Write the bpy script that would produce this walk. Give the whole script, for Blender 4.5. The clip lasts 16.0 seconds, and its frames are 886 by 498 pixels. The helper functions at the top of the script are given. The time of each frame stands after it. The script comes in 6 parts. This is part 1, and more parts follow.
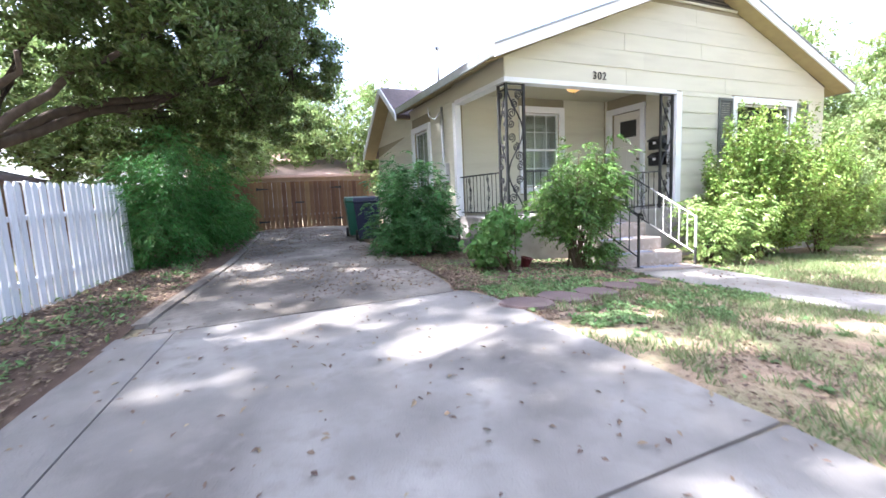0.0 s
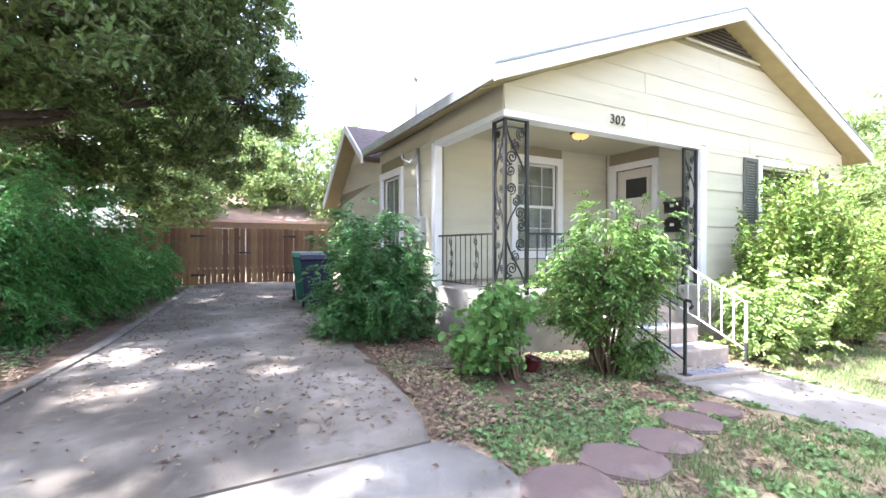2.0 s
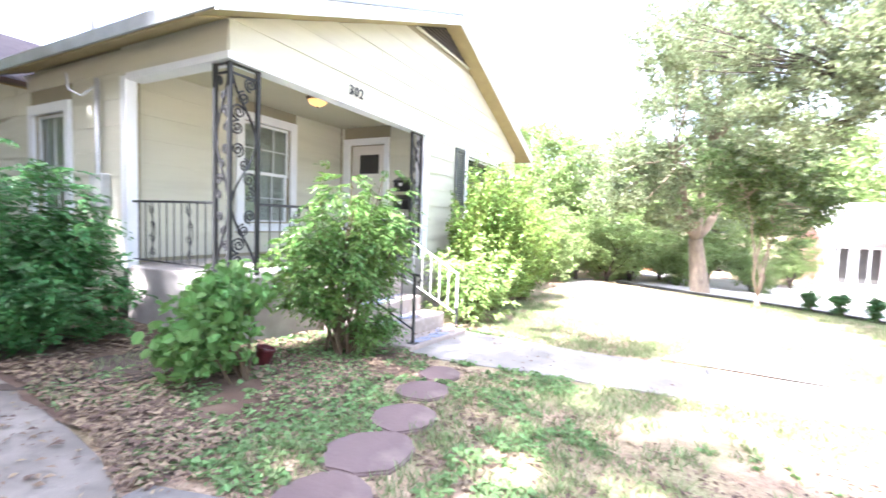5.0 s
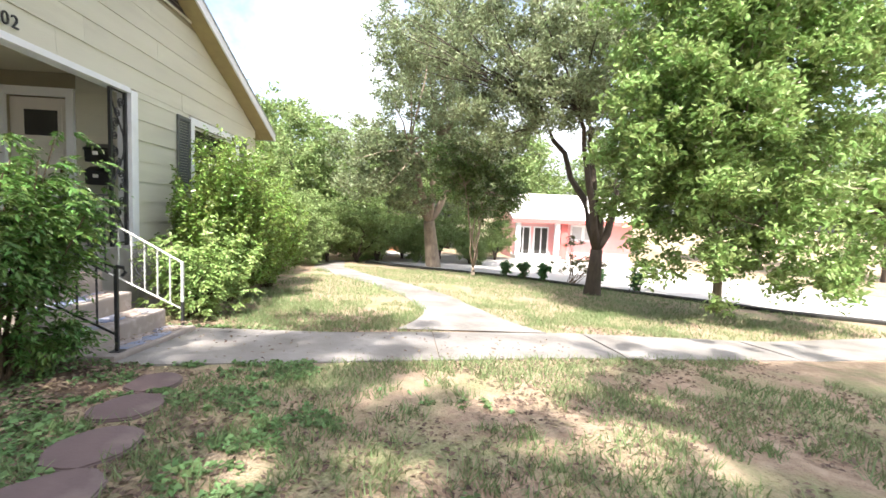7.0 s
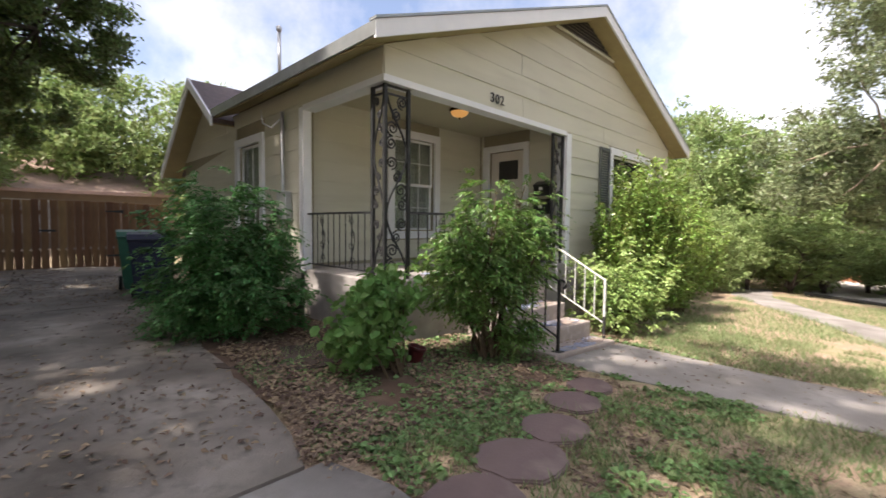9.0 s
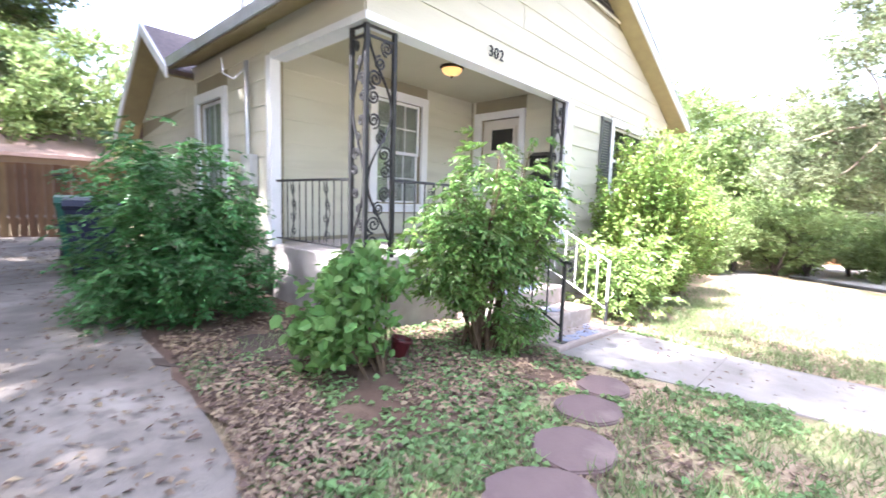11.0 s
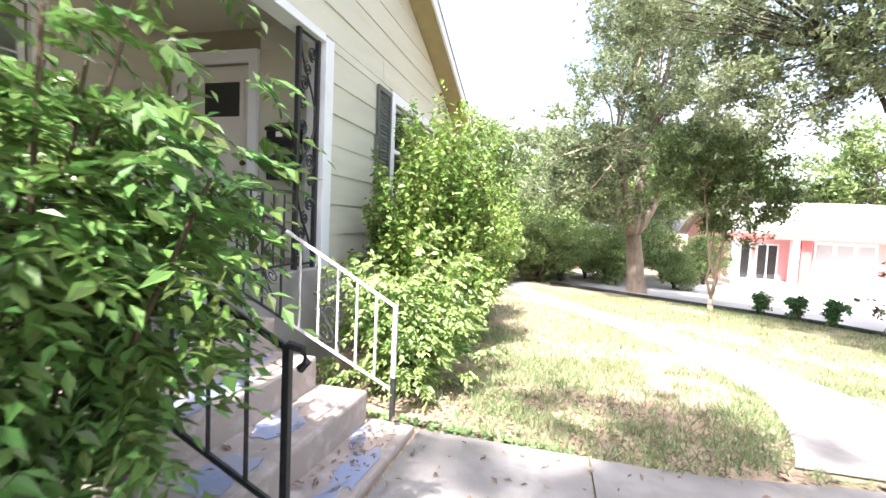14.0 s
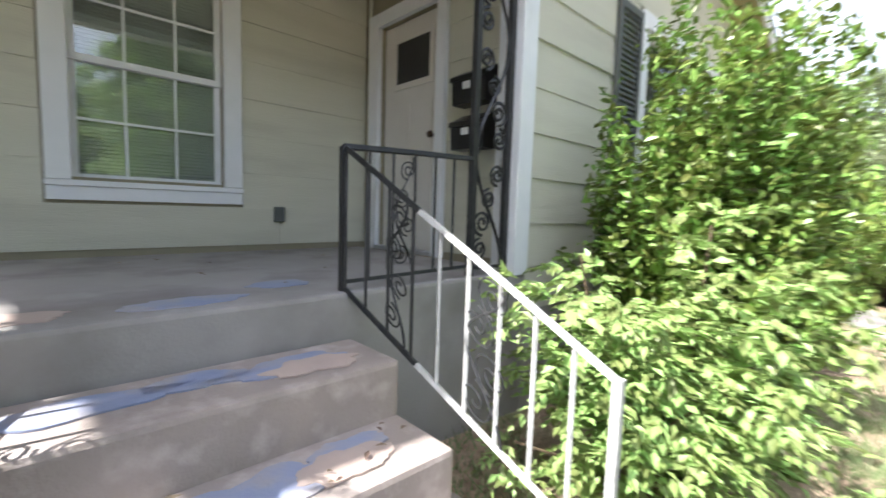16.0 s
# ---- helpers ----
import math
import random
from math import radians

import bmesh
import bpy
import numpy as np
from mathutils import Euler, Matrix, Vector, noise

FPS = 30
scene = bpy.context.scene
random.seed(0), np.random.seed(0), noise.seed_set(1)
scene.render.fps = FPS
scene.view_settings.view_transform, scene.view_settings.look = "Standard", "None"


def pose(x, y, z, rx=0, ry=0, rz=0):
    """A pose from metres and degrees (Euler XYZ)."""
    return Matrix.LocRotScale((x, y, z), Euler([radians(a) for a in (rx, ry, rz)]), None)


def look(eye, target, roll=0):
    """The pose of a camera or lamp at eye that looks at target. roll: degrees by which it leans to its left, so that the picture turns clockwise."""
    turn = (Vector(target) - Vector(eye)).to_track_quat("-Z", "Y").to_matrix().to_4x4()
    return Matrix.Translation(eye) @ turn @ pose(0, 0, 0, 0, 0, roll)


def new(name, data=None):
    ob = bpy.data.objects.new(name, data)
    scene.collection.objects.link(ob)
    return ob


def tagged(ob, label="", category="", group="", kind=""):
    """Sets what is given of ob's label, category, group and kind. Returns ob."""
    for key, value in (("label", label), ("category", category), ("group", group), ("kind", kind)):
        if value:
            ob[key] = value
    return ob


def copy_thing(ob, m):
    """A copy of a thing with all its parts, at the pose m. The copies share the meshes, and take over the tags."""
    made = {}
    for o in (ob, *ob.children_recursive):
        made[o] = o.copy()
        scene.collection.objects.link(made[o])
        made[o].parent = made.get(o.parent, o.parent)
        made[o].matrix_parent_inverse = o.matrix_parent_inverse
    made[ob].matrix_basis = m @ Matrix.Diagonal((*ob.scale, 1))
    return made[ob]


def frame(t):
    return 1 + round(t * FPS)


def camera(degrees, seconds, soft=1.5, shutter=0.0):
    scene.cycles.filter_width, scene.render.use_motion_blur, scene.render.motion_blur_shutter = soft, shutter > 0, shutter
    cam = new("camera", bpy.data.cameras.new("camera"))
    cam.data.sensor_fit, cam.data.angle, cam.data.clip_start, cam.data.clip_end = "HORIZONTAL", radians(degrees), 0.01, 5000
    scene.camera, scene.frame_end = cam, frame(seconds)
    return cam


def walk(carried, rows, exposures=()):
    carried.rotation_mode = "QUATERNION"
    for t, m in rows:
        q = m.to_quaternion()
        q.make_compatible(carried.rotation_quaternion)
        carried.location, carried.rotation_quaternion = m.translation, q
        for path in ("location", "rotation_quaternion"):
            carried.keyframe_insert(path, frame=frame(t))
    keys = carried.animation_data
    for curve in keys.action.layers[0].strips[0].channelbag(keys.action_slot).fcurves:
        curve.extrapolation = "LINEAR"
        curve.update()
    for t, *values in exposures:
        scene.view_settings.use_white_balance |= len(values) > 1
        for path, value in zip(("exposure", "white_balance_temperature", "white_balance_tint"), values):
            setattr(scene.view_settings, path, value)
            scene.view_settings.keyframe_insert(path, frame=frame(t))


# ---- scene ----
cam = camera(91.2, 16.0, shutter=0.3)
PATH = [
    (0.0, -0.424, 0.147, 1.312, -23.80, -7.04, -2.60),
    (0.5, -0.199, 0.623, 1.398, -23.44, -4.59, -1.40),
    (1.0, -0.013, 1.119, 1.433, -25.08, -2.44, -2.40),
    (1.5, 0.161, 1.548, 1.429, -27.63, -2.03, -2.00),
    (2.0, 0.324, 1.918, 1.486, -28.10, -0.40, 0.00),
    (2.5, 0.404, 2.237, 1.519, -32.52, -1.72, -0.50),
    (3.0, 0.432, 2.376, 1.514, -34.99, -2.61, -0.60),
    (3.5, 0.456, 2.378, 1.504, -36.94, -3.55, -0.30),
    (4.0, 0.472, 2.355, 1.505, -41.63, -4.04, -0.00),
    (4.5, 0.506, 2.322, 1.515, -50.78, -3.90, 0.90),
    (5.0, 0.524, 2.252, 1.525, -62.93, -3.61, 2.00),
    (5.2, 0.540, 2.211, 1.529, -68.42, -3.84, 2.30),
    (5.6, 0.558, 2.167, 1.530, -78.86, -4.03, 2.45),
    (6.0, 0.574, 2.136, 1.527, -87.54, -4.26, 2.53),
    (6.4, 0.587, 2.117, 1.520, -93.40, -4.46, 2.56),
    (6.8, 0.596, 2.113, 1.514, -95.41, -4.56, 2.51),
    (7.1, 0.599, 2.120, 1.511, -93.76, -4.53, 2.43),
    (7.3, 0.600, 2.130, 1.510, -90.91, -4.43, 2.36),
    (7.5, 0.600, 2.150, 1.510, -87.31, -4.00, 2.09),
    (8.0, 0.580, 2.200, 1.505, -73.88, -3.49, 1.01),
    (8.5, 0.530, 2.270, 1.500, -57.26, -3.19, 0.42),
    (8.7, 0.510, 2.300, 1.500, -51.32, -3.04, 0.44),
    (9.0, 0.500, 2.338, 1.495, -45.18, -3.07, 0.58),
    (9.4, 0.511, 2.417, 1.477, -39.91, -3.36, 1.05),
    (9.8, 0.551, 2.517, 1.454, -37.76, -3.85, 1.65),
    (10.2, 0.622, 2.625, 1.435, -38.54, -4.45, 2.17),
    (10.5, 0.697, 2.703, 1.429, -40.89, -4.90, 2.36),
    (10.8, 0.791, 2.773, 1.433, -44.67, -5.31, 2.30),
    (11.0, 0.906, 2.844, 1.445, -47.65, -6.14, 1.80),
    (11.5, 1.226, 3.170, 1.469, -63.23, -3.44, 0.20),
    (12.0, 1.653, 3.362, 1.447, -70.04, -2.89, -0.30),
    (12.5, 2.076, 3.515, 1.459, -71.71, -2.72, 0.30),
    (13.0, 2.480, 3.655, 1.484, -77.60, -4.62, 0.80),
    (13.5, 2.951, 3.737, 1.430, -76.72, -4.27, 2.60),
    (14.0, 3.380, 3.831, 1.387, -75.31, -3.70, 2.60),
    (14.5, 3.781, 3.929, 1.360, -75.57, -4.04, 0.90),
    (15.0, 4.171, 4.034, 1.327, -67.70, -6.46, 1.50),
    (15.5, 4.557, 4.196, 1.322, -61.02, -5.42, 3.00),
    (16.0, 4.885, 4.319, 1.279, -43.19, -5.16, 1.80),
]
EXPOSURES = [(0.0, 2.83, 5830, 17), (2.5, 3.28, 5880, 17), (4.0, 3.48, 5780, 19), (5.0, 3.53, 5780, 19), (5.6, 3.28, 6030, 19), (6.6, 2.15, 6380, 12), (7.5, 1.92, 6430, 12), (8.0, 1.68, 6630, 14), (8.7, 1.4, 6880, 16), (10.0, 2.68, 6080, 23), (10.8, 3.28, 5830, 22), (12.3, 3.18, 5830, 21), (13.0, 2.88, 5980, 20), (14.0, 2.5, 6130, 17), (15.0, 2.33, 6180, 15), (16.0, 2.1, 6030, 13)]
walk(cam, [(t, pose(x, y, z, 90 + pitch, 0, yaw) @ pose(0, 0, 0, 0, 0, lean)) for t, x, y, z, yaw, pitch, lean in PATH], EXPOSURES)

# ---------- light ----------
world = bpy.data.worlds.new("sky")
scene.world = world
world.use_nodes = True
wn = world.node_tree.nodes
sky = wn.new("ShaderNodeTexSky")
sky.sky_type = "NISHITA"
sky.sun_disc = False
SUN_FROM = Vector((-0.62, 0.06, 0.80)).normalized()
sky.sun_elevation = math.asin(SUN_FROM.z)
sky.sun_rotation = math.atan2(SUN_FROM.x, SUN_FROM.y)
sky.air_density, sky.dust_density, sky.ozone_density = 1.0, 4.0, 1.0
wn["Background"].inputs["Strength"].default_value = 0.108
wl = world.node_tree.links
cloud_at = wn.new("ShaderNodeTexCoord")
cloud = wn.new("ShaderNodeTexNoise")
cloud.inputs["Scale"].default_value, cloud.inputs["Detail"].default_value, cloud.inputs["Roughness"].default_value = 2.6, 7.0, 0.6
wl.new(cloud_at.outputs["Generated"], cloud.inputs["Vector"])
cover = wn.new("ShaderNodeMapRange")
cover.inputs["From Min"].default_value, cover.inputs["From Max"].default_value = 0.40, 0.62
cover.inputs["To Max"].default_value = 0.8
wl.new(cloud.outputs["Fac"], cover.inputs["Value"])
grey = wn.new("ShaderNodeHueSaturation")
grey.inputs["Saturation"].default_value, grey.inputs["Value"].default_value = 0.12, 1.45
wl.new(sky.outputs[0], grey.inputs["Color"])
hazy = wn.new("ShaderNodeMix")
hazy.data_type = "RGBA"
wl.new(cover.outputs[0], hazy.inputs["Factor"])
wl.new(sky.outputs[0], hazy.inputs[6])
wl.new(grey.outputs[0], hazy.inputs[7])
wl.new(hazy.outputs[2], wn["Background"].inputs["Color"])
sun = new("sun", bpy.data.lights.new("sun", "SUN"))
sun.data.energy, sun.data.angle, sun.data.color = 3.5, radians(0.9), (1.0, 0.94, 0.84)
sun.matrix_world = look(SUN_FROM * 40, (0, 0, 0))

# ---------- materials ----------


def mat(name, base, second=None, scale=6.0, rough=0.7, bump=0.2, bscale=60.0, metal=0.0, mix=0.6, stain=None, sscale=1.2, samount=0.5, rand=0.0, island=0.0, trans=0.0, vscale=(1, 1, 1), spec=0.4, mottle=None):
    """Node material: base and second colour by a noise, a stain colour at a larger scale, fine relief, optional variation per object or per island."""
    m = bpy.data.materials.new(name)
    m.use_nodes = True
    n, l = m.node_tree.nodes, m.node_tree.links
    b = n["Principled BSDF"]
    b.inputs["Roughness"].default_value, b.inputs["Metallic"].default_value = rough, metal
    b.inputs["Specular IOR Level"].default_value = spec
    tc = n.new("ShaderNodeTexCoord")
    mp = n.new("ShaderNodeMapping")
    mp.inputs["Scale"].default_value = vscale
    l.new(tc.outputs["Object"], mp.inputs["Vector"])

    def noise_mix(a, c, sc, lo, hi, detail=6.0):
        t = n.new("ShaderNodeTexNoise")
        t.inputs["Scale"].default_value, t.inputs["Detail"].default_value = sc, detail
        l.new(mp.outputs[0], t.inputs["Vector"])
        r = n.new("ShaderNodeMapRange")
        r.inputs["From Min"].default_value, r.inputs["From Max"].default_value = lo, hi
        l.new(t.outputs["Fac"], r.inputs["Value"])
        x = n.new("ShaderNodeMix")
        x.data_type = "RGBA"
        l.new(r.outputs[0], x.inputs["Factor"])
        for v, s in ((a, 6), (c, 7)):
            if isinstance(v, tuple):
                x.inputs[s].default_value = (*v, 1)
            else:
                l.new(v, x.inputs[s])
        return x.outputs[2]

    col = noise_mix(base, second or tuple(v * 0.8 for v in base), scale, 0.5 - mix / 2, 0.5 + mix / 2)
    if stain:
        col = noise_mix(col, stain, sscale, 1.0 - samount - 0.12, 1.0 - samount + 0.18)
    if mottle:
        col = noise_mix(col, mottle, 9.0, 0.50, 0.72, 10.0)
    src = None
    if rand:
        src, amount = n.new("ShaderNodeObjectInfo").outputs["Random"], rand
    if island:
        src, amount = n.new("ShaderNodeNewGeometry").outputs["Random Per Island"], island
    if src:
        h = n.new("ShaderNodeHueSaturation")
        r = n.new("ShaderNodeMapRange")
        r.inputs["To Min"].default_value, r.inputs["To Max"].default_value = 1 - amount, 1 + amount
        l.new(src, r.inputs["Value"])
        l.new(r.outputs[0], h.inputs["Value"])
        r2 = n.new("ShaderNodeMapRange")
        r2.inputs["To Min"].default_value, r2.inputs["To Max"].default_value = 0.5 - amount * 0.05, 0.5 + amount * 0.06
        l.new(src, r2.inputs["Value"])
        l.new(r2.outputs[0], h.inputs["Hue"])
        l.new(col, h.inputs["Color"])
        col = h.outputs[0]
    l.new(col, b.inputs["Base Color"])
    if bump:
        t = n.new("ShaderNodeTexNoise")
        t.inputs["Scale"].default_value, t.inputs["Detail"].default_value = bscale, 5.0
        l.new(mp.outputs[0], t.inputs["Vector"])
        k = n.new("ShaderNodeBump")
        k.inputs["Strength"].default_value, k.inputs["Distance"].default_value = bump, 0.01
        l.new(t.outputs["Fac"], k.inputs["Height"])
        l.new(k.outputs[0], b.inputs["Normal"])
    if trans:
        tr = n.new("ShaderNodeBsdfTranslucent")
        l.new(col, tr.inputs["Color"])
        ms = n.new("ShaderNodeMixShader")
        ms.inputs[0].default_value = trans
        l.new(b.outputs[0], ms.inputs[1])
        l.new(tr.outputs[0], ms.inputs[2])
        l.new(ms.outputs[0], n["Material Output"].inputs["Surface"])
    return m


SIDING = mat("painted_siding", (0.58, 0.575, 0.475), (0.53, 0.525, 0.43), 3.0, 0.6, 0.25, 45, stain=(0.46, 0.45, 0.37), sscale=1.5, samount=0.35, rand=0.035, vscale=(0.4, 0.4, 3))
WALLCORE = mat("wall_core", (0.30, 0.27, 0.19), (0.26, 0.24, 0.17), 4.0, 0.8)
CEILPAINT = mat("ceiling_paint", (0.52, 0.49, 0.36), (0.47, 0.44, 0.32), 2.0, 0.7, 0.1)
WHITE = mat("white_trim_paint", (0.78, 0.80, 0.82), (0.70, 0.73, 0.76), 5.0, 0.5, 0.12, 60, stain=(0.60, 0.60, 0.58), sscale=3.0, samount=0.25)
SHINGLE = mat("roof_shingle", (0.16, 0.13, 0.13), (0.10, 0.085, 0.09), 14.0, 0.9, 0.6, 120)
DRIP = mat("metal_drip_edge", (0.42, 0.45, 0.46), (0.32, 0.35, 0.36), 8.0, 0.4, 0.1, 30, metal=0.6, stain=(0.3, 0.3, 0.28), samount=0.35)
SOFFIT = mat("soffit_wood", (0.38, 0.32, 0.17), (0.30, 0.25, 0.14), 6.0, 0.75, 0.3)
CONCRETE = mat("old_concrete", (0.34, 0.32, 0.305), (0.25, 0.235, 0.225), 2.5, 0.85, 0.4, 90, stain=(0.17, 0.157, 0.145), sscale=1.3, samount=0.52, mottle=(0.225, 0.208, 0.195), mix=0.45)
CONCRETE2 = mat("worn_drive_concrete", (0.37, 0.335, 0.30), (0.23, 0.205, 0.18), 3.2, 0.88, 0.5, 90, stain=(0.11, 0.096, 0.082), sscale=1.1, samount=0.56, mottle=(0.16, 0.142, 0.125), mix=0.4)
PORCHCON = mat("porch_concrete", (0.37, 0.352, 0.335), (0.31, 0.295, 0.28), 4.0, 0.8, 0.2, 70, stain=(0.20, 0.185, 0.17), sscale=2.0, samount=0.4)
STEPPAINT = mat("worn_step_paint", (0.37, 0.315, 0.28), (0.29, 0.25, 0.225), 5.0, 0.75, 0.25, 70, mottle=(0.46, 0.40, 0.37))
BLUEPATCH = mat("faded_blue_paint", (0.21, 0.26, 0.41), (0.32, 0.34, 0.42), 7.0, 0.6, 0.2, 60, stain=(0.34, 0.31, 0.30), sscale=7.0, samount=0.42)
PINKPATCH = mat("bare_pinkish_concrete", (0.50, 0.40, 0.34), (0.42, 0.34, 0.30), 6.0, 0.85, 0.3, 60)
IRON = mat("black_wrought_iron", (0.025, 0.027, 0.03), (0.05, 0.05, 0.05), 25.0, 0.45, 0.3, 90, metal=0.3)
IRONWORN = mat("flaking_white_iron", (0.62, 0.63, 0.62), (0.50, 0.50, 0.48), 30.0, 0.5, 0.3, 90, stain=(0.06, 0.06, 0.06), sscale=9.0, samount=0.36)
DOORPAINT = mat("door_paint", (0.66, 0.64, 0.60), (0.60, 0.58, 0.54), 4.0, 0.5, 0.05)
BLIND = mat("window_blind", (0.58, 0.58, 0.56), (0.50, 0.50, 0.49), 3.0, 0.8, 0.2, 30, vscale=(1, 1, 18))
# near-black colour that stands for the shade inside openings
UNLITFILL = mat("unlit_inside_colour", (0.05, 0.05, 0.045), (0.03, 0.03, 0.03), 3.0, 0.9)
SHUTTER = mat("dark_shutter", (0.12, 0.13, 0.12), (0.09, 0.10, 0.095), 10.0, 0.6, 0.1)
VENTDARK = mat("vent_slat", (0.13, 0.11, 0.085), (0.09, 0.08, 0.065), 8.0, 0.8)
FENCEWHITE = mat("weathered_white_picket", (0.72, 0.75, 0.80), (0.58, 0.61, 0.66), 12.0, 0.7, 0.3, 40, rand=0.08, vscale=(4, 4, 0.6), stain=(0.42, 0.43, 0.43), sscale=4.0, samount=0.35)
FENCEWOOD = mat("cedar_board", (0.235, 0.135, 0.070), (0.165, 0.090, 0.048), 9.0, 0.8, 0.5, 30, rand=0.3, vscale=(6, 6, 0.5), stain=(0.10, 0.065, 0.04), sscale=2.0, samount=0.42)
BARK = mat("tree_bark", (0.095, 0.075, 0.058), (0.05, 0.04, 0.032), 14.0, 0.95, 1.0, 22, vscale=(1, 1, 0.35))
PALEBARK = mat("pale_bark", (0.36, 0.29, 0.22), (0.18, 0.14, 0.11), 9.0, 0.9, 0.8, 18, vscale=(1, 1, 0.4))
STEM = mat("shrub_stem", (0.12, 0.085, 0.05), (0.07, 0.05, 0.03), 20.0, 0.9, 0.5)
OAKLEAF = mat("oak_leaf", (0.092, 0.145, 0.046), (0.155, 0.205, 0.068), 3.0, 0.42, 0, island=0.5, trans=0.38)
LIGHTLEAF = mat("light_leaf", (0.185, 0.265, 0.095), (0.26, 0.325, 0.125), 2.0, 0.45, 0, island=0.4, trans=0.4)
MYRTLELEAF = mat("myrtle_leaf", (0.21, 0.32, 0.10), (0.30, 0.39, 0.14), 2.0, 0.42, 0, island=0.4, trans=0.45)
PALELEAF = mat("pale_bush_leaf", (0.24, 0.36, 0.11), (0.37, 0.46, 0.17), 3.0, 0.4, 0, island=0.45, trans=0.35)
GREYLEAF = mat("grey_green_leaf", (0.19, 0.235, 0.12), (0.27, 0.30, 0.17), 2.0, 0.4, 0, island=0.45, trans=0.45)
DARKLEAF = mat("dark_shrub_leaf", (0.049, 0.138, 0.047), (0.091, 0.203, 0.058), 3.0, 0.4, 0, island=0.45, trans=0.3)
NANDLEAF = mat("nandina_leaf", (0.068, 0.155, 0.042), (0.18, 0.27, 0.065), 3.0, 0.36, 0, island=0.5, trans=0.3)
BUSHLEAF = mat("sunny_bush_leaf", (0.125, 0.22, 0.05), (0.28, 0.35, 0.085), 3.0, 0.32, 0, island=0.6, trans=0.26)
BROADLEAF = mat("broad_soft_leaf", (0.105, 0.225, 0.065), (0.165, 0.29, 0.08), 3.0, 0.5, 0, island=0.3, trans=0.4)
FEATHER = mat("feathery_leaf", (0.055, 0.165, 0.038), (0.10, 0.23, 0.055), 2.0, 0.5, 0, island=0.5, trans=0.32)
ROSELEAF = mat("reddish_rose_leaf", (0.10, 0.075, 0.05), (0.10, 0.13, 0.05), 2.0, 0.4, 0, island=0.4, trans=0.3)
COVERLEAF = mat("ground_cover_leaf", (0.129, 0.225, 0.083), (0.198, 0.290, 0.117), 1.5, 0.6, 0, island=0.4, trans=0.3)
GRASS = mat("grass_blade", (0.16, 0.235, 0.095), (0.25, 0.285, 0.145), 0.8, 0.6, 0, island=0.35, trans=0.35)
LITTER = mat("dry_leaf", (0.125, 0.083, 0.058), (0.27, 0.20, 0.145), 1.0, 0.8, 0, island=0.5)
FLAG = mat("red_flagstone", (0.165, 0.118, 0.115), (0.125, 0.09, 0.088), 5.0, 0.85, 0.4, 40, rand=0.12, stain=(0.28, 0.22, 0.20), sscale=3.0, samount=0.35)
BINBLUE = mat("blue_bin_plastic", (0.006, 0.010, 0.030), (0.010, 0.015, 0.042), 10.0, 0.55, 0.05)
BINGREEN = mat("green_bin_plastic", (0.015, 0.11, 0.07), (0.015, 0.085, 0.055), 10.0, 0.45, 0.05)
RUBBER = mat("black_rubber", (0.015, 0.015, 0.015), (0.025, 0.025, 0.025), 20.0, 0.7, 0.1)
POTRED = mat("red_glazed_pot", (0.07, 0.010, 0.012), (0.05, 0.008, 0.01), 8.0, 0.4, 0.05)
BRONZE = mat("bronze_metal", (0.06, 0.04, 0.025), (0.09, 0.06, 0.035), 12.0, 0.4, 0.1, metal=0.8)
GALV = mat("galvanized_pipe", (0.55, 0.57, 0.58), (0.42, 0.44, 0.45), 12.0, 0.4, 0.1, metal=0.7)
MAILBLACK = mat("mailbox_black", (0.02, 0.02, 0.022), (0.03, 0.03, 0.03), 15.0, 0.35, 0.05, metal=0.4)
PAPER = mat("white_label", (0.8, 0.8, 0.78), (0.75, 0.75, 0.73), 9.0, 0.7, 0)
PINK = mat("pink_wall_paint", (0.78, 0.42, 0.42), (0.72, 0.37, 0.37), 3.0, 0.7, 0.15, 30)
GREYBLIND = mat("grey_blind", (0.42, 0.44, 0.46), (0.36, 0.38, 0.40), 3.0, 0.6, 0.1)
REDTRIM = mat("red_trim_paint", (0.55, 0.13, 0.12), (0.48, 0.11, 0.10), 4.0, 0.6, 0.1)
PALEROOF = mat("pale_metal_roof", (0.62, 0.60, 0.58), (0.52, 0.50, 0.48), 2.0, 0.6, 0.2, 20)
TANROOF = mat("tan_roof_shingle", (0.42, 0.30, 0.26), (0.33, 0.235, 0.20), 6.0, 0.85, 0.3, 60)
BRICK = mat("orange_brick_wall", (0.40, 0.17, 0.09), (0.30, 0.13, 0.07), 8.0, 0.85, 0.4, 40)
GREYWALL = mat("grey_neighbour_wall", (0.28, 0.23, 0.19), (0.22, 0.18, 0.15), 4.0, 0.8)
EDGING = mat("black_garden_edging", (0.02, 0.02, 0.02), (0.035, 0.035, 0.03), 8.0, 0.6)
PALECON = mat("pale_concrete_drive", (0.56, 0.53, 0.49), (0.48, 0.45, 0.42), 1.5, 0.85, 0.3, 60, stain=(0.40, 0.37, 0.34), sscale=0.5, samount=0.4)
FLOWER = mat("white_blossom", (0.8, 0.76, 0.72), (0.72, 0.66, 0.62), 4.0, 0.7, 0, island=0.1)
SIGNBLACK = mat("house_number_black", (0.02, 0.02, 0.02), (0.03, 0.03, 0.03), 9.0, 0.5, 0)
BEDSOIL = mat("brown_bed_soil", (0.13, 0.085, 0.06), (0.085, 0.055, 0.04), 9.0, 0.95, 0.8, 60, stain=(0.20, 0.145, 0.10), sscale=3.0, samount=0.4)
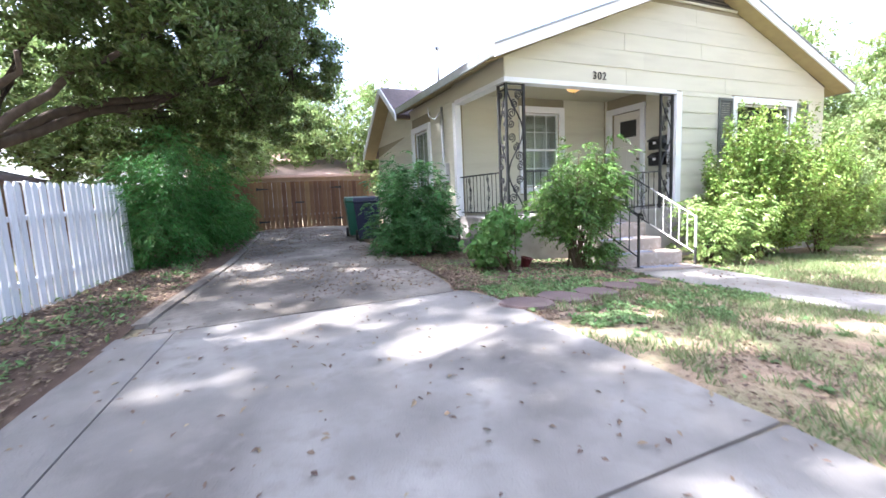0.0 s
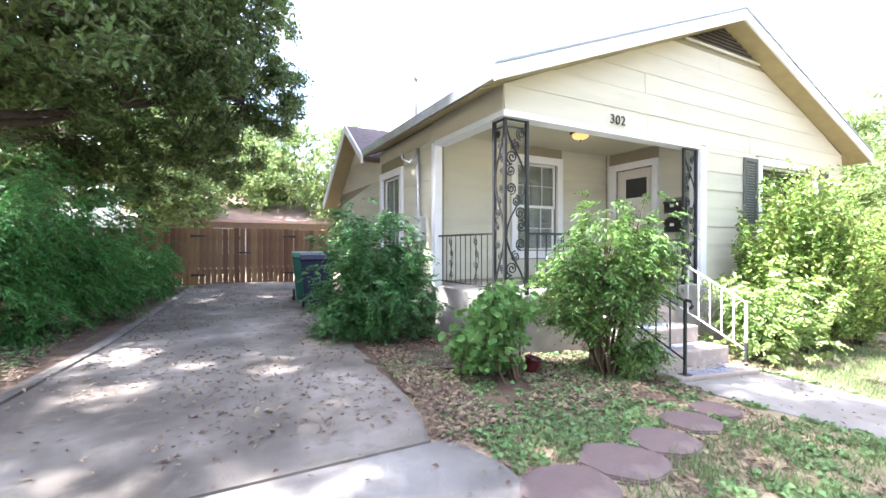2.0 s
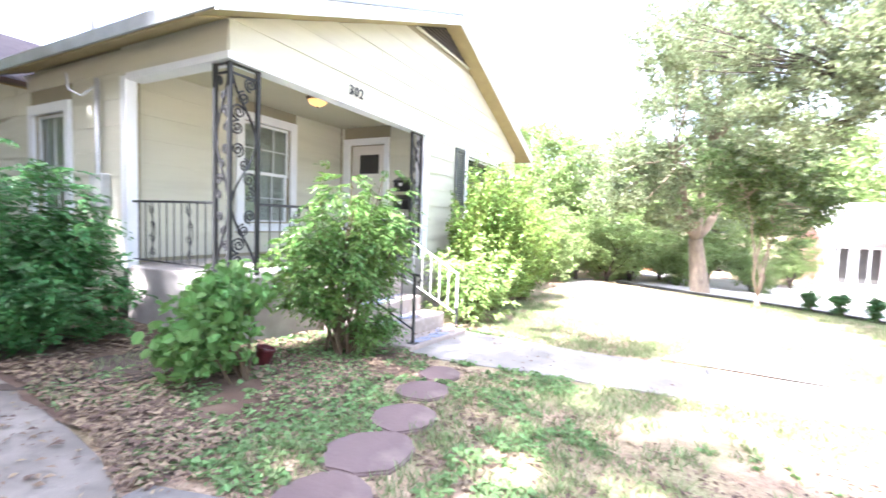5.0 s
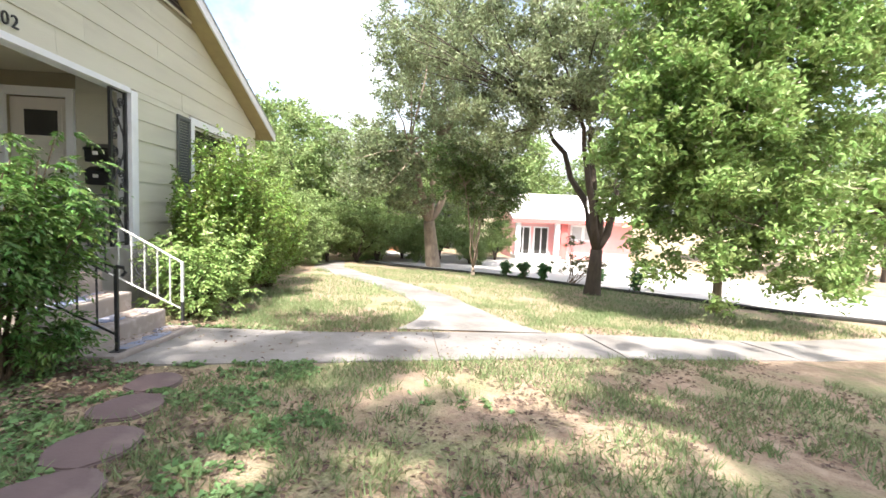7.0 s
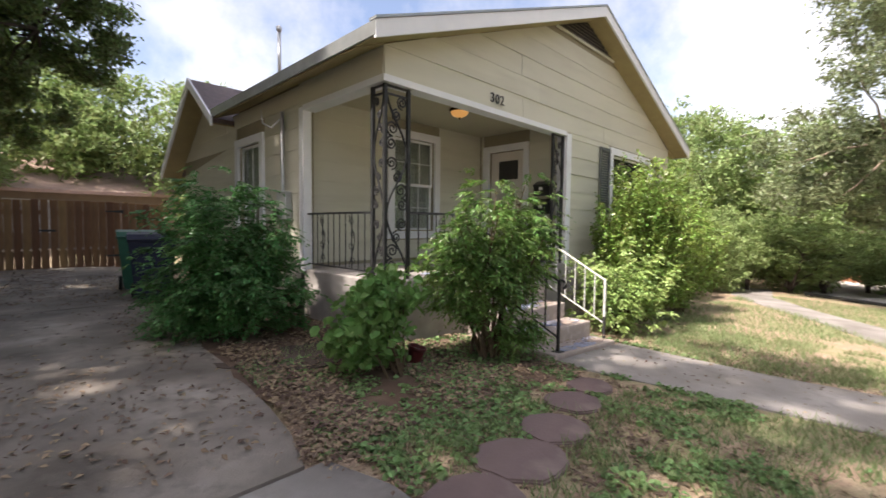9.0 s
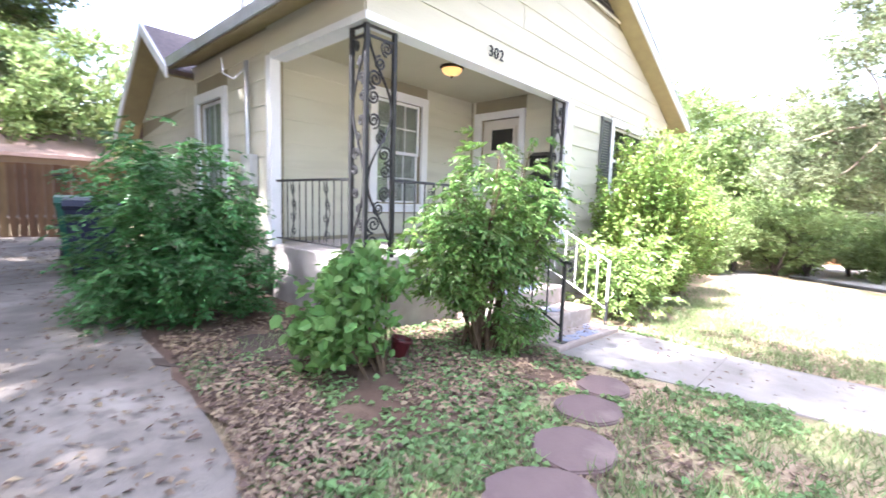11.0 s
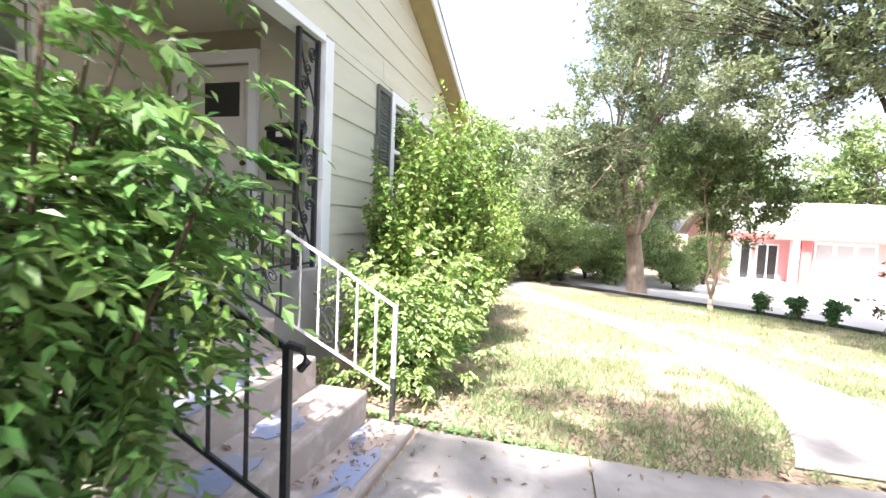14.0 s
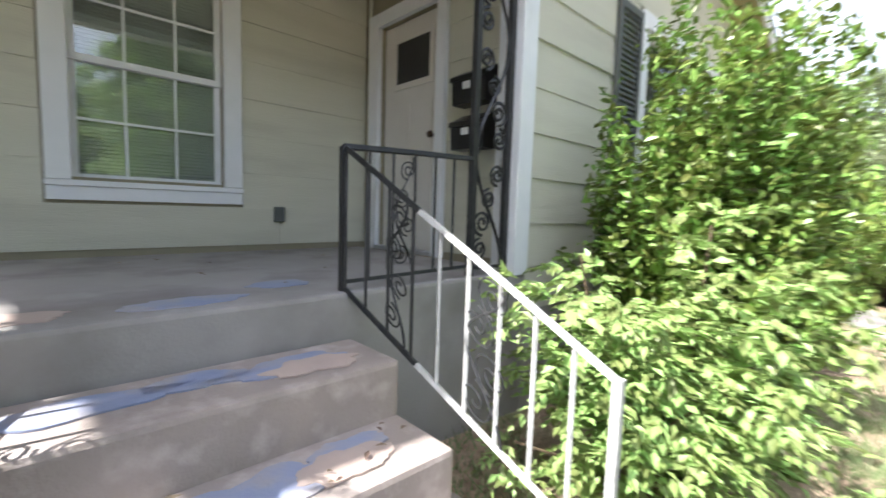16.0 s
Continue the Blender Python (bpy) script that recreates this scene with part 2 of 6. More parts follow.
SOIL = mat("dark_mulch", (0.055, 0.042, 0.035), (0.09, 0.07, 0.055), 20.0, 0.95, 0.8, 60)


def glass_material(name):
    m = bpy.data.materials.new(name)
    m.use_nodes = True
    n, l = m.node_tree.nodes, m.node_tree.links
    g, t, x = n.new("ShaderNodeBsdfGlossy"), n.new("ShaderNodeBsdfTransparent"), n.new("ShaderNodeMixShader")
    g.inputs["Roughness"].default_value = 0.03
    t.inputs["Color"].default_value = (0.86, 0.9, 0.88, 1)
    x.inputs[0].default_value = 0.15
    l.new(t.outputs[0], x.inputs[1])
    l.new(g.outputs[0], x.inputs[2])
    l.new(x.outputs[0], n["Material Output"].inputs["Surface"])
    return m


GLASS = glass_material("window_glass")


def lamp_material(name, colour, strength):
    m = bpy.data.materials.new(name)
    m.use_nodes = True
    b = m.node_tree.nodes["Principled BSDF"]
    b.inputs["Base Color"].default_value = (0.62, 0.36, 0.12, 1)
    b.inputs["Roughness"].default_value = 0.3
    b.inputs["Emission Color"].default_value, b.inputs["Emission Strength"].default_value = (*colour, 1), strength
    return m


LAMPGLASS = lamp_material("amber_lamp_glass", (1.0, 0.5, 0.15), 0.16)


def ground_material():
    """Lawn: bare reddish soil, dry grass and green cover, mixed at several scales."""
    m = bpy.data.materials.new("lawn_ground")
    m.use_nodes = True
    n, l = m.node_tree.nodes, m.node_tree.links
    b = n["Principled BSDF"]
    b.inputs["Roughness"].default_value = 0.95
    b.inputs["Specular IOR Level"].default_value = 0.1
    tc = n.new("ShaderNodeTexCoord")

    def ramp(sc, lo, hi, detail=8.0):
        t = n.new("ShaderNodeTexNoise")
        t.inputs["Scale"].default_value, t.inputs["Detail"].default_value, t.inputs["Roughness"].default_value = sc, detail, 0.65
        l.new(tc.outputs["Object"], t.inputs["Vector"])
        r = n.new("ShaderNodeMapRange")
        r.inputs["From Min"].default_value, r.inputs["From Max"].default_value = lo, hi
        l.new(t.outputs["Fac"], r.inputs["Value"])
        return r.outputs[0]

    def mixed(f, a, c):
        x = n.new("ShaderNodeMix")
        x.data_type = "RGBA"
        l.new(f, x.inputs["Factor"])
        for v, s in ((a, 6), (c, 7)):
            if isinstance(v, tuple):
                x.inputs[s].default_value = (*v, 1)
            else:
                l.new(v, x.inputs[s])
        return x.outputs[2]

    soil = mixed(ramp(9, 0.35, 0.65), (0.31, 0.22, 0.16), (0.44, 0.34, 0.25))
    grass = mixed(ramp(30, 0.35, 0.65), (0.18, 0.20, 0.095), (0.31, 0.30, 0.175))
    col = mixed(ramp(0.9, 0.36, 0.54), grass, soil)
    col = mixed(ramp(55, 0.55, 0.75), col, (0.10, 0.075, 0.05))
    l.new(col, b.inputs["Base Color"])
    t = n.new("ShaderNodeTexNoise")
    t.inputs["Scale"].default_value, t.inputs["Detail"].default_value = 45, 8
    l.new(tc.outputs["Object"], t.inputs["Vector"])
    k = n.new("ShaderNodeBump")
    k.inputs["Strength"].default_value, k.inputs["Distance"].default_value = 0.9, 0.03
    l.new(t.outputs["Fac"], k.inputs["Height"])
    l.new(k.outputs[0], b.inputs["Normal"])
    return m


LAWN = ground_material()

# ---------- building helpers ----------


def clamp(v, a, b):
    return min(max(v, a), b)


def ground_z(x, y):
    """Height of the yard, which falls gently towards the street and towards the neighbour."""
    return 0.27 + 0.03 * clamp(y - 4.5, -8, 0) + 0.017 * clamp(y - 4.5, 0, 12) - 0.07 * clamp(x - 1.8, 0, 5) - 0.055 * clamp(x - 6.8, 0, 18)


def finish(name, bm, material, smooth=False):
    me = bpy.data.meshes.new(name)
    bm.normal_update()
    bm.to_mesh(me)
    bm.free()
    me.materials.append(material)
    if smooth:
        me.polygons.foreach_set("use_smooth", [True] * len(me.polygons))
    return me


def part(name, bm, material, parent=None, label="", smooth=False):
    """Links a bmesh as one mesh object under a thing or a part."""
    ob = new(name, finish(name, bm, material, smooth))
    if parent:
        ob.parent = parent
    if label:
        ob["label"] = label
    return ob


def raw_part(name, verts, faces, material, parent=None, label="", smooth=False):
    me = bpy.data.meshes.new(name)
    me.from_pydata(verts, [], faces)
    me.materials.append(material)
    if smooth:
        me.polygons.foreach_set("use_smooth", [True] * len(me.polygons))
    ob = new(name, me)
    if parent:
        ob.parent = parent
    if label:
        ob["label"] = label
    return ob


def thing(name, x, y, z, label, category, group="", kind="", rz=0.0):
    ob = new(name)
    ob.empty_display_size = 0.1
    ob.matrix_basis = pose(x, y, z, 0, 0, rz)
    return tagged(ob, label, category, group, kind)


def box(x0, y0, z0, x1, y1, z1, bevel=0.0, bm=None):
    own = bm is None
    bm = bm or bmesh.new()
    vs = [bm.verts.new(p) for p in ((x0, y0, z0), (x1, y0, z0), (x1, y1, z0), (x0, y1, z0), (x0, y0, z1), (x1, y0, z1), (x1, y1, z1), (x0, y1, z1))]
    for f in ((0, 3, 2, 1), (4, 5, 6, 7), (0, 1, 5, 4), (1, 2, 6, 5), (2, 3, 7, 6), (3, 0, 4, 7)):
        bm.faces.new([vs[i] for i in f])
    if bevel and own:
        bmesh.ops.bevel(bm, geom=bm.edges[:], offset=bevel, segments=2, affect="EDGES", profile=0.6)
    return bm


def prism(outline, axis, a, b, bm=None):
    """Extrudes an outline of 2D points along axis x, y or z from a to b."""
    bm = bm or bmesh.new()

    def at(p, v):
        return {"x": (v, p[0], p[1]), "y": (p[0], v, p[1]), "z": (p[0], p[1], v)}[axis]

    lo, hi = [bm.verts.new(at(p, a)) for p in outline], [bm.verts.new(at(p, b)) for p in outline]
    bm.faces.new(lo)
    bm.faces.new(hi[::-1])
    for i in range(len(outline)):
        j = (i + 1) % len(outline)
        bm.faces.new((lo[j], lo[i], hi[i], hi[j]))
    bmesh.ops.recalc_face_normals(bm, faces=bm.faces[:])
    return bm


def tube(points, radius, sides=6, bm=None, taper=None):
    """A bar swept along points; taper gives the radius at its end."""
    bm = bm or bmesh.new()
    pts = [Vector(p) for p in points]
    rings, up = [], Vector((0.13, 0.27, 0.95))
    for i, p in enumerate(pts):
        d = (pts[min(i + 1, len(pts) - 1)] - pts[max(i - 1, 0)]).normalized()
        side = d.cross(up)
        if side.length < 0.2:
            side = d.cross(Vector((1, 0.2, 0)))
        side.normalize()
        other = d.cross(side)
        r = radius if taper is None else radius + (taper - radius) * i / (len(pts) - 1)
        rings.append([bm.verts.new(p + r * (math.cos(a) * side + math.sin(a) * other)) for a in (2 * math.pi * (k + 0.5) / sides for k in range(sides))])
    for a, b in zip(rings, rings[1:]):
        for k in range(sides):
            bm.faces.new((a[k], a[(k + 1) % sides], b[(k + 1) % sides], b[k]))
    bm.faces.new(rings[0][::-1])
    bm.faces.new(rings[-1])
    return bm


def lathe(profile, sides=20, bm=None):
    """Turns (radius, z) points round the z axis."""
    bm = bm or bmesh.new()
    rings = [[bm.verts.new((r * math.cos(2 * math.pi * k / sides), r * math.sin(2 * math.pi * k / sides), z)) for k in range(sides)] for r, z in profile]
    for a, b in zip(rings, rings[1:]):
        for k in range(sides):
            bm.faces.new((a[k], a[(k + 1) % sides], b[(k + 1) % sides], b[k]))
    bm.faces.new(rings[0][::-1])
    bm.faces.new(rings[-1])
    return bm


def spiral(cx, cz, r0, r1, a0, a1, steps=14):
    return [(cx + (r0 + (r1 - r0) * i / steps) * math.cos(a0 + (a1 - a0) * i / steps), cz + (r0 + (r1 - r0) * i / steps) * math.sin(a0 + (a1 - a0) * i / steps)) for i in range(steps + 1)]


def leaf_mesh(rng, centres, size, spread=0.9, droop=0.3, narrow=0.5, rounded=False):
    """Leaves folded along the midrib at the centres (n x 3), in all directions; rounded ones have an oval outline."""
    n = len(centres)
    az, tilt = rng.uniform(0, 2 * np.pi, n), rng.normal(-droop, spread * 0.6, n)
    d = np.stack((np.cos(az) * np.cos(tilt), np.sin(az) * np.cos(tilt), np.sin(tilt)), 1)
    ref = rng.normal(0, 1, (n, 3)) * spread * 0.7 + (0, 0, 1.0)
    s = np.cross(d, ref)
    s /= np.linalg.norm(s, axis=1)[:, None] + 1e-6
    up = np.cross(s, d)
    ln = size * rng.uniform(0.6, 1.35, n)[:, None]
    w = ln * narrow
    base, tip = centres - d * ln * 0.5, centres + d * ln * 0.5 - up * ln * 0.08
    mid = centres - d * ln * 0.05
    if rounded:
        low, high = centres - d * ln * 0.28, centres + d * ln * 0.16 - up * ln * 0.02
        verts = np.stack((base, low + s * w * 0.42 + up * w * 0.14, high + s * w * 0.46 + up * w * 0.16, tip, high - s * w * 0.46 + up * w * 0.16, low - s * w * 0.42 + up * w * 0.14), 1).reshape(-1, 3)
        i = np.arange(n)[:, None] * 6
        return verts, np.concatenate((i + (0, 3, 2, 1), i + (0, 5, 4, 3)), 1).reshape(-1, 4)
    left, right = mid + s * w * 0.5 + up * w * 0.18, mid - s * w * 0.5 + up * w * 0.18
    verts = np.stack((base, left, tip, right), 1).reshape(-1, 3)
    i = np.arange(n)[:, None] * 4
    faces = np.concatenate((i + (0, 2, 1), i + (0, 3, 2)), 1).reshape(-1, 3)
    return verts, faces


def clump_points(rng, blobs, leaves, clumps, clump_r, shell=0.55):
    """Leaf places in clumps that fill the outer shell of the blobs (x, y, z, rx, ry, rz)."""
    blobs = np.array(blobs, float)
    wgt = (blobs[:, 3] * blobs[:, 4] * blobs[:, 5]) ** 0.67
    pick = rng.choice(len(blobs), clumps, p=wgt / wgt.sum())
    d = rng.normal(0, 1, (clumps, 3))
    d /= np.linalg.norm(d, axis=1)[:, None]
    rad = shell + (1.08 - shell) * rng.uniform(0, 1, clumps) ** 0.7
    c = blobs[pick, :3] + d * blobs[pick, 3:] * rad[:, None]
    scale = rng.uniform(0.5, 1.4, clumps)
    k = rng.choice(clumps, leaves, p=scale ** 2 / (scale ** 2).sum())
    p = c[k] + rng.normal(0, 0.45, (leaves, 3)) * clump_r * scale[k][:, None] * (1, 1, 0.7)
    return p, c


def crown(name, seed, blobs, leaves, clumps, clump_r, size, material, parent, shell=0.55, narrow=0.5, droop=0.3, label="", floor=None, rounded=False):
    rng = np.random.default_rng(seed)
    p, c = clump_points(rng, blobs, leaves, clumps, clump_r, shell)
    if floor is not None:
        p = p[p[:, 2] > floor]
    v, f = leaf_mesh(rng, p, size, droop=droop, narrow=narrow, rounded=rounded)
    raw_part(name, v.tolist(), f.tolist(), material, parent, label)
    return c


def limbs(name, seed, base, forks, crowns, radius, material, parent, twigs=40, label=""):
    """A tapered, slightly crooked trunk through forks, with limbs that reach out to points of the crown."""
    rng = random.Random(seed)
    bm = bmesh.new()

    def bent(a, b, r0, r1, wob, sag=0.0, steps=7):
        a, b = Vector(a), Vector(b)
        pts = [a.lerp(b, i / steps) + Vector((rng.uniform(-wob, wob), rng.uniform(-wob, wob), rng.uniform(-wob, wob) + sag * math.sin(math.pi * i / steps))) * (0 if i in (0, steps) else 1) for i in range(steps + 1)]
        tube(pts, r0, 8, bm, r1)
        return pts

    first = Vector(forks[0])
    flare = Vector(base)
    tube([flare + Vector((0, 0, -0.15)), flare + Vector((0, 0, 0.1)), flare.lerp(first, 0.25), flare.lerp(first, 0.6), first], radius * 1.35, 10, bm, radius * 0.85)
    nodes = []
    for f in forks[1:]:
        nodes += bent(first, f, radius * 0.62, radius * 0.22, 0.12, 0.15)[2:]
    nodes = nodes or [first]
    for c in crowns[:twigs]:
        c = Vector(c)
        near = min(nodes, key=lambda q: (q - c).length)
        bent(near, c, radius * 0.16, 0.008, 0.10, 0.0, 4)
    return part(name, bm, material, parent, label, smooth=True)


def shoot_points(rng, base, blobs, shoots, per, spread, bare=0.42):
    """Leaf places along many shoots that fan from the base to points on the blobs, some reaching beyond."""
    blobs = np.array(blobs, float)
    wgt = (blobs[:, 3] * blobs[:, 4] * blobs[:, 5]) ** 0.67
    pick = rng.choice(len(blobs), shoots, p=wgt / wgt.sum())
    d = rng.normal(0, 1, (shoots, 3)) + (0, 0, 0.25)
    d /= np.linalg.norm(d, axis=1)[:, None]
    tip = blobs[pick, :3] + d * blobs[pick, 3:] * rng.uniform(0.6, 1.22, shoots)[:, None]
    foot = np.array(base) + (tip - base) * (0.35, 0.35, 0.0) + rng.normal(0, 0.06, (shoots, 3)) * (1, 1, 0)
    mid = (foot + tip) / 2 + (0, 0, 0.18)
    t = rng.uniform(bare, 1.03, (shoots, per))[:, :, None]
    p = (1 - t) ** 2 * foot[:, None] + 2 * t * (1 - t) * mid[:, None] + t ** 2 * tip[:, None]
    p = p + rng.normal(0, 1, p.shape) * spread * (1.15 - 0.6 * t)
    return p.reshape(-1, 3), tip


def spray_mesh(rng, heads, axis, sprays, pairs, length, size, narrow=0.42, droop=0.5):
    """Compound leaves: at each head a fan of sprays, each with pairs of leaflets along a drooping stalk, held roughly flat."""
    n = len(heads) * sprays
    p = np.repeat(heads, sprays, 0) + rng.normal(0, 0.02, (n, 3))
    out = np.repeat(np.arctan2(heads[:, 1] - axis[1], heads[:, 0] - axis[0]), sprays) + rng.normal(0, 0.95, n)
    rise = rng.normal(0.12, 0.35, n)
    d = np.stack((np.cos(out) * np.cos(rise), np.sin(out) * np.cos(rise), np.sin(rise)), 1)
    ln = length * rng.uniform(0.6, 1.3, n)
    ref = np.array((0, 0, 1.0)) + rng.normal(0, 0.22, (n, 3))
    s = np.cross(d, ref)
    s /= np.linalg.norm(s, axis=1)[:, None]
    base, along_leaf, up, size_of = [], [], [], []
    for k in range(pairs * 2 + 1):
        t = 1.0 if k == pairs * 2 else 0.22 + 0.74 * (k // 2) / pairs
        b = p + d * (ln * t)[:, None] - np.array((0, 0, 1.0)) * (droop * ln * t * t)[:, None]
        turn = 0.0 if k == pairs * 2 else (1 if k % 2 else -1)
        v = d * 0.62 + s * 0.75 * turn - np.array((0, 0, 1.0)) * (droop * 0.7) + rng.normal(0, 0.16, (n, 3))
        v /= np.linalg.norm(v, axis=1)[:, None]
        w = np.cross(s, d) + rng.normal(0, 0.25, (n, 3))
        base.append(b), along_leaf.append(v), up.append(w), size_of.append(size * rng.uniform(0.65, 1.25, n) * (1.1 - 0.35 * t))
    b, v, w, z = np.concatenate(base), np.concatenate(along_leaf), np.concatenate(up), np.concatenate(size_of)[:, None]
    side = np.cross(v, w)
    side /= np.linalg.norm(side, axis=1)[:, None] + 1e-6
    w = np.cross(side, v)
    mid = b + v * z * 0.42
    verts = np.stack((b, mid + side * z * narrow * 0.5 + w * z * 0.06, b + v * z - w * z * 0.10, mid - side * z * narrow * 0.5 + w * z * 0.06), 1).reshape(-1, 3)
    i = np.arange(len(b))[:, None] * 4
    return verts, np.concatenate((i + (0, 2, 1), i + (0, 3, 2)), 1).reshape(-1, 3)


def anchor(ob, x, y, z):
    """Sets a thing's base point, its parts staying where they are."""
    ob.matrix_basis = pose(x, y, z)
    for c in ob.children:
        c.matrix_parent_inverse = pose(-x, -y, -z)
    return ob


# ---------- ground and paving ----------
DRIVE_L = [(-12, -2.9), (0, -2.0), (2.9, -1.66), (5.06, -1.39), (8.06, -0.84), (13, -0.28), (15.0, -0.15)]
DRIVE_R = [(-12, 2.6), (0.9, 1.72), (1.25, 1.75), (3.5, 1.76), (4.25, 1.73), (4.32, 1.48), (4.7, 1.63), (6.1, 1.78), (7.4, 1.86), (9.0, 1.8), (12.5, 2.2), (15.0, 2.8)]
WALK_L = [(-9, 6.6), (-2.85, 5.81), (0.32, 5.40), (2.9, 4.82), (4.64, 4.42)]
WALK_R = [(-9, 8.0), (-3.8, 7.05), (-0.4, 6.95), (1.9, 6.5), (3.0, 6.2), (4.64, 6.08)]


def along(table, y):
    return float(np.interp(y, [p[0] for p in table], [p[1] for p in table]))


PATH_MID = [(6.6, 1.1), (8.5, 1.2), (10.4, 1.65), (12.5, 2.6), (14.3, 3.75), (17, 5.0), (21, 5.6)]


def branch_y(x):
    return float(np.interp(x, [p[0] for p in PATH_MID], [p[1] for p in PATH_MID]))


def edging_x(y):
    return float(np.interp(y, [-14, -6.8, -6.0, -2.7, -1.6, 0.1, 4], [3.5, 10.0, 11.6, 16.6, 17.4, 18.3, 20.5]))


def on_paving(x, y):
    if y < 15 and along(DRIVE_L, y) - 0.02 < x < along(DRIVE_R, y) + 0.02:
        return True
    if y < 4.66 and along(WALK_L, y) < x < along(WALK_R, y):
        return True
    if 6.6 < x < 21 and abs(y - branch_y(x)) < 0.52 + 0.6 * max(0.0, 1 - (x - 6.7) / 2.2) ** 2:
        return True
    return x > edging_x(y) and y < 3


def in_house(x, y):
    return (3.3 < x < 12.2 and y > 6.0) or (4.5 < x < 6.1 and y > 4.6)


xs = sorted(set([-600, -250, -120, -60, -35, -22, -15, -10, -7, 1.8, 6.8, 24.8, 30, 40, 60, 120, 250, 600] + [round(-5 + 0.3 * i, 3) for i in range(61)] + [14 + i for i in range(11)]))
ys = sorted(set([-600, -250, -120, -60, -35, -22, -14, -10, -7, 4.5, 16.5, 20, 26, 35, 60, 120, 250, 600] + [round(-5 + 0.3 * i, 3) for i in range(48)] + [10 + i for i in range(7)]))
gv, gf = [], []
for yy in ys:
    for xx in xs:
        bumpy = 0.012 * noise.noise((xx * 2.3, yy * 2.3, 0.4)) + 0.01 * noise.noise((xx * 0.7, yy * 0.7, 3.0)) if -6 < xx < 20 else 0.0
        gv.append((xx, yy, ground_z(xx, yy) + (0 if on_paving(xx, yy) else bumpy + 0.006)))
for j in range(len(ys) - 1):
    for i in range(len(xs) - 1):
        a = j * len(xs) + i
        gf.append((a, a + 1, a + len(xs) + 1, a + len(xs)))
tagged(raw_part("ground", gv, gf, LAWN, smooth=True), "patchy lawn of dry grass and bare reddish soil", "ground", kind="structure")


def slab(name, left, right, y0, y1, material, parent, lift=0.035, thick=0.12, cols=6, label=""):
    """A cast slab between two edges given by y, lying on the sloping ground, its rim slightly rounded."""
    step = 0.35
    rows = max(2, int((y1 - y0) / step) + 1)
    yv = [y0 + (y1 - y0) * j / (rows - 1) for j in range(rows)]
    bm = bmesh.new()
    grid = []
    for yy in yv:
        a, b = left(yy), right(yy)
        line = []
        for i in range(cols + 1):
            x = a + (b - a) * i / cols
            rim = 0.012 if i in (0, cols) or yy in (y0, y1) else 0
            line.append(bm.verts.new((x, yy, ground_z(x, yy) + lift - rim)))
        grid.append(line)
    for g, h in zip(grid, grid[1:]):
        for i in range(cols):
            bm.faces.new((g[i], g[i + 1], h[i + 1], h[i]))
    edge = [e for e in bm.edges if len(e.link_faces) == 1]
    ext = bmesh.ops.extrude_edge_only(bm, edges=edge)
    for v in ext["geom"]:
        if isinstance(v, bmesh.types.BMVert):
            v.co.z -= thick
    bmesh.ops.recalc_face_normals(bm, faces=bm.faces[:])
    return part(name, bm, material, parent, label)


driveway = thing("driveway", 0, 0, 0, "cracked grey concrete driveway in worn slabs", "driveway", kind="structure")
L, R = (lambda y: along(DRIVE_L, y)), (lambda y: along(DRIVE_R, y))
for y0, y1, m in ((-12, -4.4, CONCRETE), (-4.38, 1.24, CONCRETE), (1.27, 4.28, CONCRETE)):
    slab("slab", lambda y: L(y) + 0.42, R, y0, y1, m, driveway)
    slab("slab", L, lambda y: L(y) + 0.412, y0, y1, m, driveway, lift=0.039)
slab("slab", lambda y: L(y) + 0.14, R, 4.31, 9.6, CONCRETE2, driveway)
slab("slab", lambda y: L(y) + 0.14, R, 9.63, 15.4, CONCRETE2, driveway)
for y0, y1 in ((4.6, 6.8), (6.82, 9.1), (9.13, 11.4), (11.42, 14.0)):
    slab("kerb", L, lambda y: L(y) + 0.13, y0, y1, CONCRETE2, driveway, lift=0.055, cols=2, label="weathered edging kerb")
anchor(driveway, 0, 3, ground_z(0, 3))

front_walk = thing("front_walk", 0, 0, 0, "grey concrete front walk with control joints", "walkway", kind="structure")
WL, WR = (lambda y: along(WALK_L, y)), (lambda y: along(WALK_R, y))
for y0, y1 in ((-9, -3.195), (-3.185, -0.595), (-0.585, 1.725), (1.735, 3.555), (3.565, 4.64)):
    slab("slab", WL, WR, y0, y1, CONCRETE, front_walk, lift=0.03)
anchor(front_walk, 5.5, 3, ground_z(5.5, 3))

branch = thing("branch_walk", 0, 0, 0, "narrow concrete walk curving towards the neighbour", "walkway", kind="structure")
bm = bmesh.new()
prev = None
for i in range(61):
    x = 6.75 + 14.2 * i / 60
    y = branch_y(x)
    w = 0.55 + 0.6 * max(0.0, 1 - (x - 6.7) / 2.2) ** 2
    cur = [bm.verts.new((x - 0.1 * k, y + k * w, ground_z(x, y + k * w) + 0.022)) for k in (-1, -0.3, 0.3, 1)]
    cur += [bm.verts.new((x - 0.1 * k, y + k * (w + 0.02), ground_z(x, y + k * w) - 0.08)) for k in (-1, 1)]
    if prev:
        for a, b in ((0, 1), (1, 2), (2, 3), (4, 0), (3, 5)):
            bm.faces.new((prev[a], cur[a], cur[b], prev[b]))
    prev = cur
bmesh.ops.recalc_face_normals(bm, faces=bm.faces[:])
part("slab", bm, CONCRETE, branch)
anchor(branch, 9, 1.4, ground_z(9, 1.4))

